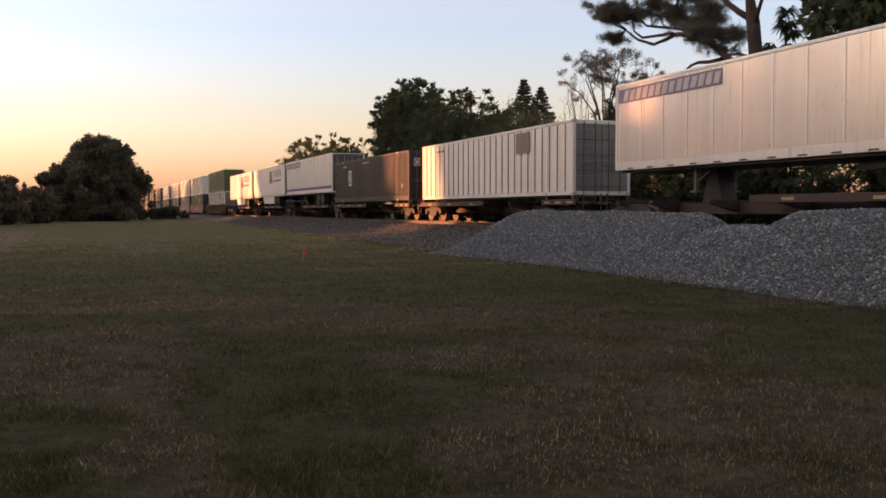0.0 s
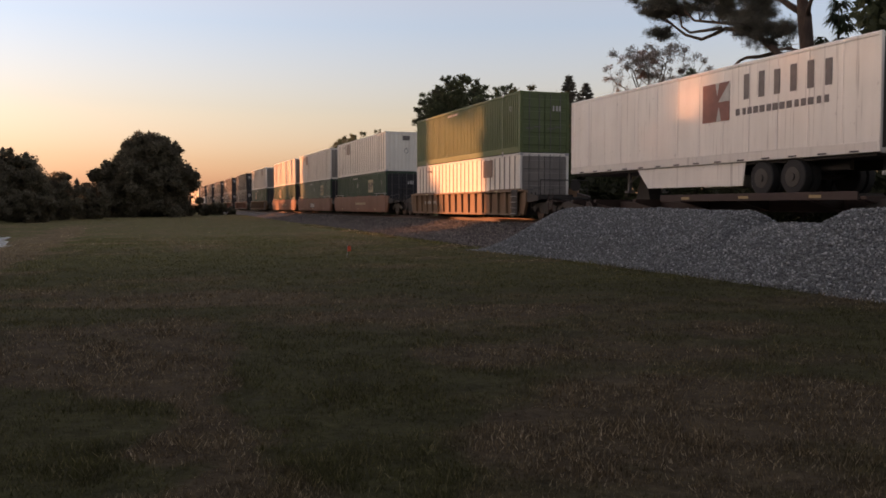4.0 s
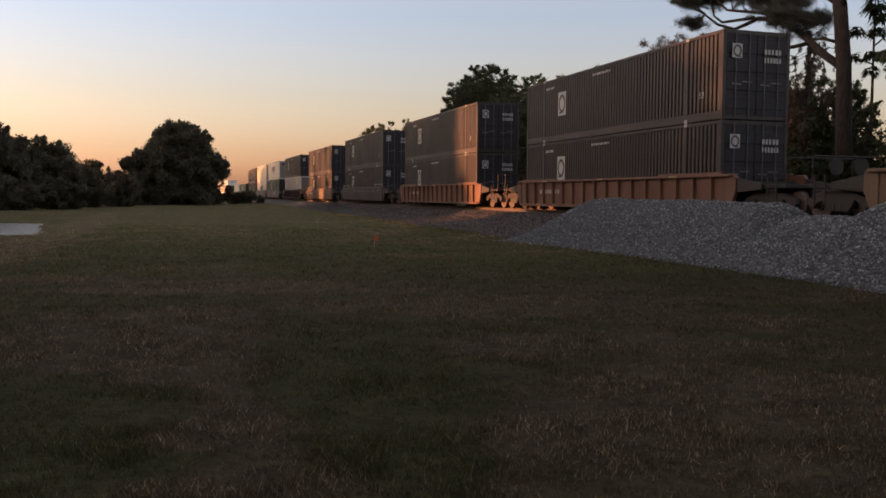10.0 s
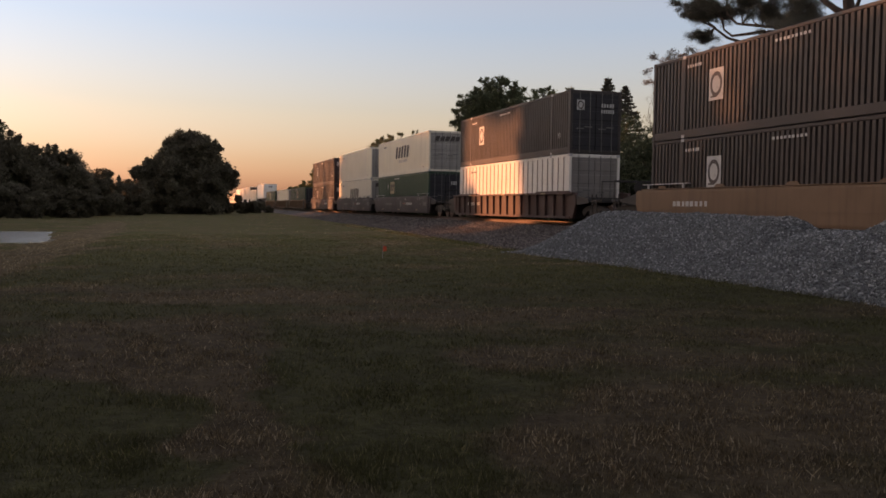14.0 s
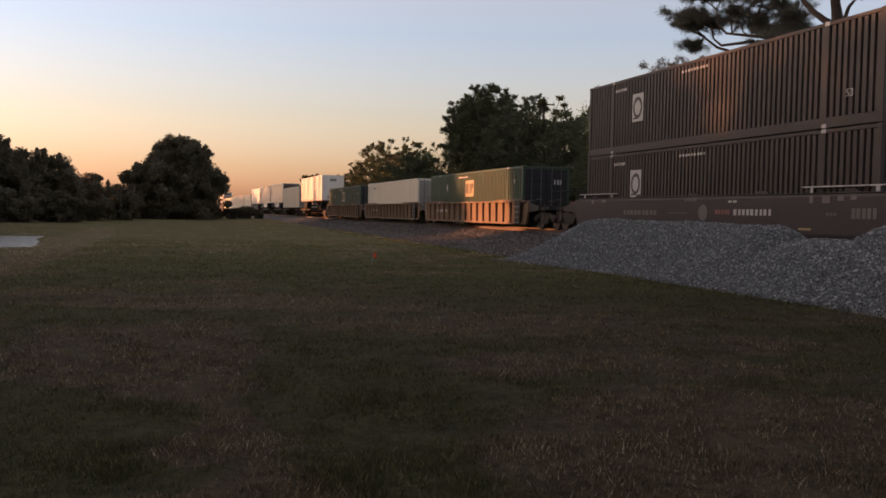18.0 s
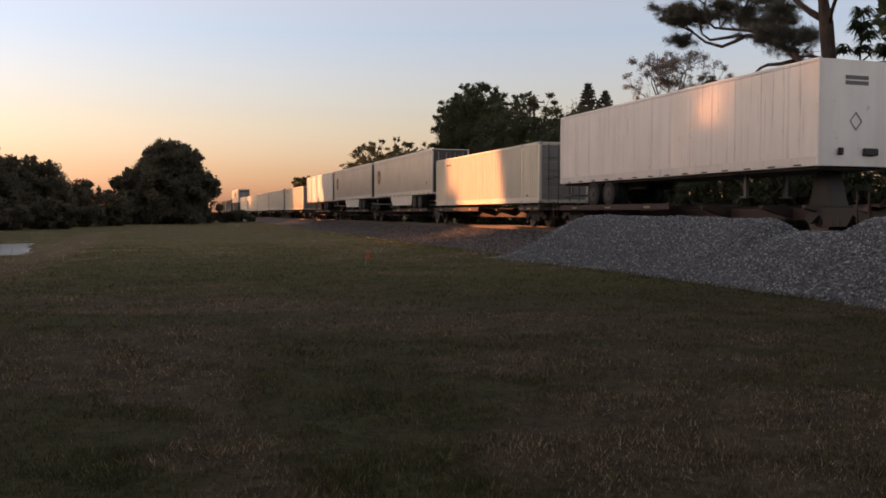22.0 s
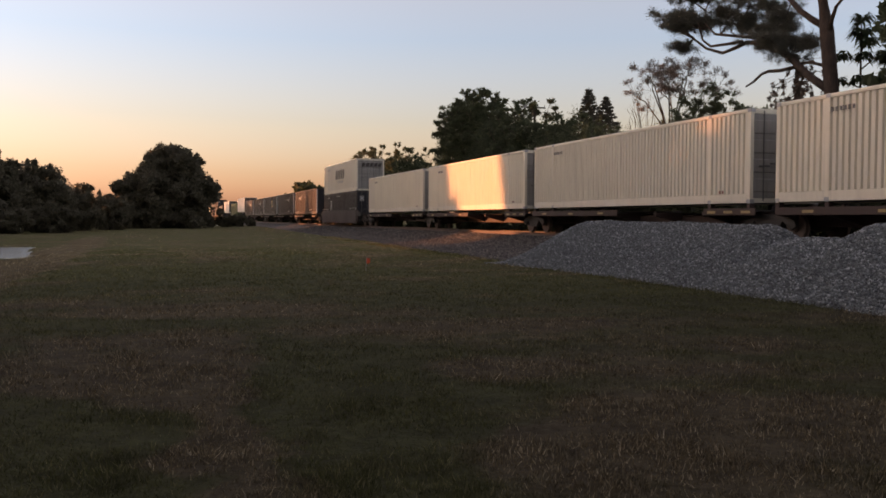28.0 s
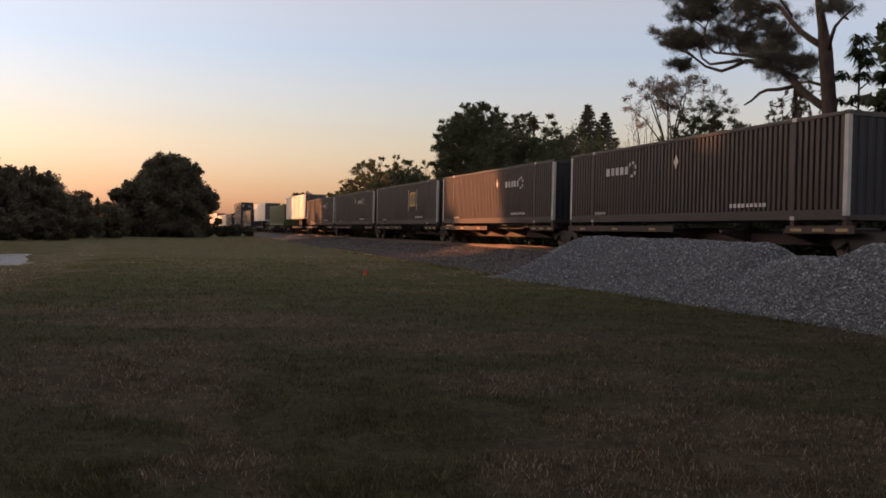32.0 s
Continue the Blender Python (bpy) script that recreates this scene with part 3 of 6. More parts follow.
# ================= the train =================
LONG = 16.15         # a 53-foot box
HIGH = 2.93
TRAIN = []           # (thing, place of its leading end along the track at the start, height)
CACHE = {}


def cached(key, make):
    if key not in CACHE:
        CACHE[key] = make()
    return CACHE[key]


# ---- lettering and signs on the near side (x = -1.31 faces the field) ----
def plate(y0, y1, z0, z1, mat, x=-1.309, t=0.006, name="sign"):
    return Geo().box(x - t, x, y0, y1, z0, z1).mesh(name, mat)


def slant_bars(y0, y1, z0, z1, mat, n, parent, label="", fill=0.72, lean=0.18, x=-1.309, end=False):
    """A row of leaning blocks that stands in for lettering, each a part of its own."""
    w = (y1 - y0) / n
    lean *= (z1 - z0)
    for i in range(n):
        a, b = y0 + i * w, y0 + (i + fill) * w
        zt = z1 - (0.0 if i % 3 else 0.06 * (z1 - z0))
        zm = z0 + (z1 - z0) * (0.42 if i % 2 else 0.55)
        outline = [(a, z0), (b, z0), (b - lean * 0.45, zm), (b - lean, zt), (a - lean, zt), (a - lean * 0.55, zm)]
        if end:
            me = Geo().prism([(-p, q) for p, q in outline], 1, -0.006 + x, x).mesh("letter", mat)
        else:
            me = Geo().prism(outline, 0, x - 0.006, x).mesh("letter", mat)
        part("letter", me, parent, label)


def fine_bars(y0, y1, z0, z1, mat, n, x=-1.309, end=False):
    g = Geo()
    rnd = random.Random(int(y0 * 100) + n)
    w = (y1 - y0) / n
    for i in range(n):
        a, b = y0 + i * w, y0 + (i + 0.5 + 0.3 * rnd.random()) * w
        if end:
            g.box(a, b, x - 0.006, x, z0, z1)
        else:
            g.box(x - 0.006, x, a, b, z0, z1)
    return g.mesh("lettering", mat)


def ring_sign(y0, y1, z0, z1, parent, x=-1.309, end=False):
    """White square sign with a dark ring on it."""
    cy, cz, r = (y0 + y1) / 2, (z0 + z1) / 2, (y1 - y0) * 0.41

    def slab(u0, u1, w0, w1, o0, o1):
        g = Geo()
        return g.box(u0, u1, x - o1, x - o0, w0, w1) if end else g.box(x - o1, x - o0, u0, u1, w0, w1)
    sign = part("sign", slab(y0, y1, z0, z1, 0, 0.006).mesh("sign", M_MARK_W), parent, "white square sign")
    g = Geo()
    n = 20
    ring = [(cy + math.cos(2 * math.pi * i / n) * r * k, cz + math.sin(2 * math.pi * i / n) * r * 1.25 * k) for k in (1, 0.68) for i in range(n)]
    v = [(p, x - o, q) if end else (x - o, p, q) for o in (0.006, 0.010) for p, q in ring]
    f = []
    for i in range(n):
        j = (i + 1) % n
        f += [(i, j, n + j, n + i), (2 * n + i, 3 * n + i, 3 * n + j, 2 * n + j), (i, 2 * n + i, 2 * n + j, j), (n + i, n + j, 3 * n + j, 3 * n + i)]
    g.add(v, f)
    g2 = [(cy - r * 0.2, cz - r * 1.3), (cy + r * 0.9, cz - r * 1.3), (cy + r * 0.9, cz - r * 1.1), (cy - r * 0.2, cz - r * 1.1)]
    part("emblem", g.mesh("emblem", M_MARK_K), sign, "dark ring emblem")
    part("emblem_bar", Geo().prism(g2, 1 if end else 0, x - 0.0105, x - 0.006).mesh("emblem_bar", M_MARK_K), sign)


def square_logo(y0, y1, z0, z1, parent):
    """Cream square with dark upright bars."""
    sign = part("sign", plate(y0, y1, z0, z1, M_MARK_Y), parent, "cream square sign")
    w, h = y1 - y0, z1 - z0
    for a, b, lo, hi in ((0.08, 0.30, 0.2, 0.8), (0.38, 0.46, 0.2, 0.8), (0.54, 0.62, 0.2, 0.8), (0.70, 0.78, 0.2, 0.8), (0.785, 0.92, 0.5, 0.8)):
        part("bar", Geo().box(-1.319, -1.315, y1 - b * w, y1 - a * w, z0 + lo * h, z0 + hi * h).mesh("bar", M_MARK_K), sign, "dark bar")


def diamond(y, z, r, parent, x=-1.309):
    g = Geo().prism([(y - r * 0.62, z), (y, z - r), (y + r * 0.62, z), (y, z + r)], 0, x - 0.006, x)
    part("placard", g.mesh("placard", M_MARK_W), parent, "white diamond placard")


def diamond_outline(parent, x, z, r, y):
    """An empty placard holder: four thin bars on an end wall."""
    for sx in (-1, 1):
        for sz in (-1, 1):
            q = [(x + sx * r, z), (x, z + sz * r * 1.2), (x, z + sz * (r * 1.2 - 0.045)), (x + sx * (r - 0.037), z)]
            part("holder_edge", Geo().prism(q, 1, y - 0.006, y).mesh("holder_edge", M_RIM), parent)


def number_text(y, z, size, parent, x=-1.316):
    """The figure for the length of the box, in feet."""
    def make():
        cu = bpy.data.curves.new("figures", "FONT")
        cu.body = "53"
        cu.size = 0.5
        cu.extrude = 0.003
        ob = bpy.data.objects.new("figures", cu)
        scene.collection.objects.link(ob)
        me = bpy.data.meshes.new_from_object(ob)
        bpy.data.objects.remove(ob)
        me.materials.append(M_MARK_W)
        return me
    o = part("figures", cached("53", make), parent, "white figures")
    # reads from the far end towards the leading end, seen from the field
    o.matrix_local = Matrix.Translation((x, y, z)) @ pose(0, 0, 0, 90, 0, -90) @ Matrix.Scale(size / 0.5, 4)


# ---- boxes ----
def corrugated(x, y0, y1, z0, z1, pitch, depth, sign, mat):
    g = Geo()
    ys, xs = [], []
    n = max(int(round((y1 - y0) / pitch)), 1)
    p = (y1 - y0) / n
    for i in range(n):
        for f, d in ((0.0, 0), (0.54, 0), (0.61, 1), (0.91, 1), (0.98, 0)):
            ys.append(y0 + (i + f) * p)
            xs.append(x - sign * depth * d)
    ys.append(y1)
    xs.append(x)
    v = [(a, b, z) for z in (z0, z1) for a, b in zip(xs, ys)]
    k = len(ys)
    g.add(v, [(i, i + 1, k + i + 1, k + i) for i in range(k - 1)])
    b = x - sign * 0.078
    g.add([(b, y0, z0), (b, y1, z0), (b, y1, z1), (b, y0, z1)], [(0, 1, 2, 3)])
    return g.mesh("side_panel", mat)


def corrugated_end(y, sign, z0, z1, mat):
    g = Geo()
    xs, ys = [], []
    n, a0, a1 = 8, -1.18, 1.18
    p = (a1 - a0) / n
    for i in range(n):
        for f, d in ((0.0, 0), (0.3, 0), (0.42, 1), (0.8, 1), (0.92, 0)):
            xs.append(a0 + (i + f) * p)
            ys.append(y + sign * 0.03 * d)
    xs.append(a1)
    ys.append(y)
    k = len(xs)
    v = [(a, b, z) for z in (z0, z1) for a, b in zip(xs, ys)]
    g.add(v, [(i, i + 1, k + i + 1, k + i) for i in range(k - 1)])
    return g.mesh("end_wall", mat)


def container(label, style, mat, mat_name, lead="doors", door_mat=None, frame_mat=None):
    """A 53-foot box: leading end at y = 0. style: 'corrugated' or 'posts'."""
    c = thing("shipping_container", label, "container", "containers on the train")
    fm = frame_mat or mat
    dm = door_mat or mat
    stops = (0.0, 2.0, 14.0, LONG - 0.16)
    post_w = 0.16
    if style == "corrugated":
        for s in (-1, 1):
            for i, (a, b) in enumerate(((0.16, 2.0), (2.16, 14.0), (14.16, LONG - 0.16))):
                part("side_panel", cached(("cs", mat_name, s, i), lambda: corrugated(s * 1.292, a, b, 0.302, HIGH - 0.13, 0.222, 0.066, s, mat)), c)
    else:
        for s in (-1, 1):
            part("side_panel", cached(("ps", mat_name, s), lambda: Geo().box(min(s * 1.225, s * 1.272), max(s * 1.225, s * 1.272), 0.1, LONG - 0.1, 0.17, HIGH - 0.13).mesh("side_panel", mat)), c)
            slim = cached(("pp", mat_name, s), lambda: Geo().box(min(s * 1.2725, s * 1.297), max(s * 1.2725, s * 1.297), -0.035, 0.035, 0.17, HIGH - 0.13).mesh("side_post", paint(mat_name + "_post", POST_PAINTS[mat_name], 0.5, 0.4, 0.3) if s < 0 else mat, 0.006))
            for i in range(25):
                y = 0.62 + i * (LONG - 1.24) / 24
                if s < 0 or i % 3 == 0:
                    if min(abs(y - q - 0.08) for q in stops) > 0.13:
                        part("side_post", slim, c).location = (0, y, 0)
    for s in (-1, 1):
        for i, y in enumerate(stops):
            pm = fm if i in (0, 3) else mat
            part("corner_post", cached(("post", pm.name, s), lambda: Geo().box(min(s * 1.17, s * 1.303), max(s * 1.17, s * 1.303), 0, post_w, 0.12, HIGH - 0.1).mesh("corner_post", pm, 0.012)), c).location = (0, y, 0)
            for z in (0.0, HIGH - 0.12):
                part("corner_casting", cached(("cast", s, mat_name, i in (1, 2)), lambda: Geo().box(min(s * 1.13, s * 1.309), max(s * 1.13, s * 1.309), -0.01, 0.17, 0, 0.119).mesh("corner_casting", M_GREY if mat_name in ("white", "cream") or i in (1, 2) else mat, 0.01)), c).location = (0, y, z)
        part("bottom_rail", cached(("br", mat_name, style, s), lambda: Geo().box(min(s * 1.2, s * 1.299), max(s * 1.2, s * 1.299), 0.162, LONG - 0.162, 0.01, 0.30 if style == "corrugated" else 0.168).mesh("bottom_rail", mat, 0.012)), c)
        part("top_rail", cached(("tr", mat_name, s), lambda: Geo().box(min(s * 1.2, s * 1.299), max(s * 1.2, s * 1.299), 0.162, LONG - 0.162, HIGH - 0.128, HIGH - 0.01).mesh("top_rail", mat, 0.02)), c)

    def roof():
        g = Geo()
        for i in range(12):
            a = 0.05 + i * (LONG - 0.1) / 12
            g.box(-1.195, 1.195, a + 0.06, a + (LONG - 0.1) / 12 - 0.06, HIGH - 0.05, HIGH - 0.008)
        g.box(-1.196, 1.196, 0.04, LONG - 0.04, HIGH - 0.1, HIGH - 0.03)
        return g.mesh("roof", mat)
    part("roof", cached(("roof", mat_name), roof), c)
    part("floor", cached(("floor",), lambda: Geo().box(-1.195, 1.195, 0.05, LONG - 0.05, 0.03, 0.13).mesh("floor", M_STEEL)), c)
    ends = ((0.02, 1, lead), (LONG - 0.02, -1, "wall" if lead == "doors" else "doors"))
    for y, s, kind in ends:
        part("end_header", cached(("eh", mat.name, s), lambda: Geo().box(-1.168, 1.168, min(y, y + s * 0.08), max(y, y + s * 0.08), HIGH - 0.16, HIGH - 0.012).mesh("end_header", mat, 0.01)), c)
        part("end_sill", cached(("es", mat.name, s), lambda: Geo().box(-1.168, 1.168, min(y, y + s * 0.08), max(y, y + s * 0.08), 0.01, 0.16).mesh("end_sill", mat, 0.01)), c)
        if kind == "wall":
            part("end_wall", cached(("ew", dm.name, s), lambda: corrugated_end(y + s * 0.01, s, 0.162, HIGH - 0.162, dm)), c)
        else:
            for h in (-1, 1):
                door = part("door", cached(("door", dm.name, s, h), lambda: door_leaf(y, s, h, dm)), c)
                for q in (0.30, 0.82):
                    rod = cached(("rod", s, y), lambda: Geo().tube([(0, y - s * 0.035, 0.08), (0, y - s * 0.035, HIGH - 0.08)], [0.019, 0.019], 6).mesh("lock_rod", M_RIM))
                    part("lock_rod", rod, door, "galvanised lock rod").location = (h * q, 0, 0)
                if s > 0:
                    g = Geo()
                    g.box(h * 0.56 - 0.42, h * 0.56 - 0.05, y - 0.05, y - 0.03, 1.13, 1.18)
                    g.box(h * 0.56 - 0.02, h * 0.56 + 0.36, y - 0.05, y - 0.03, 1.21, 1.26)
                    part("handle", cached(("hdl", h), lambda: g.mesh("handle", M_RIM)), door, "galvanised door handles")
    return c


def door_leaf(y, s, h, mat):
    """One pressed leaf whose outer face carries four raised fields."""
    x0, x1 = (0.015, 1.16) if h > 0 else (-1.16, -0.015)
    face = [(y, 0.165)]
    for i in range(4):
        z = 0.35 + i * 0.6
        face += [(y, z), (y - s * 0.018, z + 0.02), (y - s * 0.018, z + 0.40), (y, z + 0.42)]
    face += [(y, HIGH - 0.165), (y + s * 0.05, HIGH - 0.165), (y + s * 0.05, 0.165)]
    return Geo().prism(face, 0, x0, x1).mesh("door", mat, 0.004)


POST_PAINTS = {"white": (0.25, 0.21, 0.175), "green": (0.34, 0.35, 0.29)}


def put_on_train(ob, s, z):
    TRAIN.append((ob, s, z))
    ob.location = (TRACK_X, s, z)
    return ob


def white_posts(sign=None, lead="doors", worn=False):
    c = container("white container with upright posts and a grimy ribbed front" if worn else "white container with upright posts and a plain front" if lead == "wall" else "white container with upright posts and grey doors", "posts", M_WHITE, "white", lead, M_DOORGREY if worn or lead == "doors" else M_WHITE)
    if lead == "wall":
        part("sign", Geo().box(0.0, 0.55, -0.024, -0.018, 2.3, 2.62).mesh("sign", M_FADED_K if not worn else M_STEEL), c, "dark faded sign")
        diamond_outline(c, 0.28, 1.5, 0.2, -0.018)
    if sign:
        part("sign", plate(sign, sign + 1.27, 1.85, 2.72, M_FADED_SIGN), c, "faded brown square sign")
    part("lettering", fine_bars(13.0, 14.0, 2.45, 2.55, M_MARK_K, 6), c)
    return c


def cream_box(text=False, end_text=False):
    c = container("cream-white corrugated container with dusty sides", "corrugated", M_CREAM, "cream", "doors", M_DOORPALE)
    part("lettering", fine_bars(13.1, 14.0, 2.42, 2.54, M_RIM, 6), c)
    part("lettering", fine_bars(1.3, 1.6, 0.32, 0.42, M_MARK_R, 2), c)
    if text:
        z = 1.35 if text == "high" else 1.22
        slant_bars(5.8, 10.2, z, z + 0.92, M_MARK_K, 5, c, "large dark leaning letters", fill=0.6, lean=0.35)
        if text == "high":
            part("lettering", fine_bars(6.05, 8.9, 0.97, 1.17, M_GREY, 11), c)
    if end_text:
        slant_bars(-0.95, 0.95, 2.2, 2.55, M_MARK_K, 5, c, "", fill=0.78, lean=0.35, x=-0.03, end=True)
    return c


def green_box(logo, placard, posts=False, mat=None, label="dark green corrugated container with a cream square sign", figure=2.05):
    c = container(label, "posts" if posts else "corrugated", mat or M_GREEN, "olive" if mat else "green", "doors", M_NAVY if not mat else None)
    if logo:
        square_logo(logo, logo + 1.45, 1.45, 2.42, c)
    if placard:
        diamond(placard, 2.05, 0.24, c)
    if posts:
        diamond_outline(c, -0.15, 1.3, 0.2, -0.05)
    number_text(1.25, figure, 0.3, c)
    part("lettering", fine_bars(8.5, 10.2, 2.58, 2.68, M_MARK_W, 9), c)
    part("lettering", fine_bars(0.4, 0.9, 2.0, 2.25, M_MARK_W, 3, x=-0.05, end=True), c)
    return c


def dark_box():
    c = container("dark brown corrugated container with white square sign", "corrugated", M_DARK, "dark", "doors", M_NAVY)
    ring_sign(11.70, 12.52, 1.15, 2.22, c)
    ring_sign(-1.0, -0.62, 2.0, 2.46, c, x=-0.05, end=True)
    part("lettering", fine_bars(13.0, 13.9, 2.45, 2.56, M_MARK_W, 6), c)
    part("lettering", fine_bars(7.6, 9.2, 2.55, 2.64, M_MARK_W, 9), c)
    part("lettering", fine_bars(0.25, 0.95, 2.15, 2.32, M_MARK_W, 5, x=-0.05, end=True), c)
    part("lettering", fine_bars(0.25, 0.95, 1.88, 2.05, M_MARK_W, 6, x=-0.05, end=True), c)
    number_text(1.3, 0.78, 0.3, c)
    return c


def framed_dark_box(kind):
    c = container("dark corrugated container with white end posts", "corrugated", M_DARK, "dark", "wall", M_NAVY, M_MARK_W)
    if kind == "gold":
        part("emblem", plate(4.9, 6.4, 1.25, 2.25, M_MARK_G), c, "gold square lettering")
        part("lettering", fine_bars(5.0, 6.3, 1.4, 2.1, M_MARK_K, 3, x=-1.3155), c)
        for y in (4.55, 6.65):
            part("bracket", plate(y, y + 0.1, 0.95, 2.45, M_MARK_W, name="bracket"), c, "white bracket line")
    else:
        y0 = 10.7 if kind == "far" else 3.5
        part("lettering", fine_bars(y0 + 0.55, y0 + 2.35, 1.85, 2.15, M_MARK_W, 5), c, "white lettering")
        g = Geo()
        for i in range(5):
            t0, t1 = 0.5 + i * 1.0, 1.1 + i * 1.0
            q = [(y0 + 0.25 + math.cos(t) * k, 2.02 + math.sin(t) * k) for t, k in ((t0, 0.32), (t1, 0.32), (t1, 0.2), (t0, 0.2))]
            g.prism(q, 0, -1.315, -1.309)
        part("emblem", g.mesh("emblem", M_MARK_W), c, "white broken ring")
        diamond(8.0 if kind == "far" else 6.9, 2.1, 0.26, c)
    part("lettering", fine_bars(3.2, 5.0, 0.42, 0.54, M_MARK_W, 9), c)
    part("lettering", fine_bars(13.0, 13.9, 0.32, 0.42, M_MARK_W, 5), c)
    return c


# ---- running gear ----
def truck_parts(car, y, shared=False):
    """A two-axle truck centred at y under a car."""
    t = part("truck", cached("bolster", lambda: Geo().box(-0.95, 0.95, -0.22, 0.22, 0.42, 0.66).mesh("truck", M_STEEL, 0.02)), car, "black steel two-axle truck")
    t.location = (0, y, 0)

    def frame_side():
        g = Geo()
        g.prism([(-1.2, 0.48), (-1.0, 0.36), (-0.62, 0.62), (-0.40, 0.30), (0.40, 0.30), (0.62, 0.62), (1.0, 0.36), (1.2, 0.48), (1.15, 0.64), (0.6, 0.82), (-0.6, 0.82), (-1.15, 0.64)], 0, -0.07, 0.07)
        return g.mesh("side_frame", M_STEEL, 0.012)
    wheel = cached("wheel", lambda: Geo().disc((0, 0, 0), 0, 0.42, 0.12, 24).disc((0.075, 0, 0), 0, 0.455, 0.03, 24).disc((-0.08, 0, 0), 0, 0.13, 0.1, 12).mesh("wheel", M_RAIL, 0.012))
    for s in (-1, 1):
        part("side_frame", cached("sideframe", frame_side), t).location = (s * 1.0, 0, 0)
        spring = cached("spring", lambda: Geo().disc((0, -0.13, 0.41), 2, 0.09, 0.2, 10).disc((0, 0.13, 0.41), 2, 0.09, 0.2, 10).mesh("spring", M_STEEL))
        part("spring", spring, t).location = (s * 1.0, 0, 0)
        for q in (-0.9, 0.9):
            w = part("wheel", wheel, t, "steel wheel with a bright tread")
            w.location = (s * 0.76, q, 0.43)
            w.rotation_euler = (0, 0, 0 if s < 0 else math.pi)
    for q in (-0.9, 0.9):
        part("axle", cached("axle", lambda: Geo().tube([(-0.95, 0, 0), (0.95, 0, 0)], [0.08, 0.08], 10).mesh("axle", M_STEEL)), t).location = (0, q, 0.43)


def ladder(car, x, y, z0, z1, mat):
    g = Geo()
    for dy in (-0.2, 0.2):
        g.box(x - 0.02, x + 0.02, y + dy - 0.02, y + dy + 0.02, z0, z1)
    k = int((z1 - z0) / 0.3)
    for i in range(k):
        g.box(x - 0.015, x + 0.015, y - 0.18, y + 0.18, z0 + 0.12 + i * 0.3, z0 + 0.15 + i * 0.3)
    part("ladder", g.mesh("ladder", mat), car)


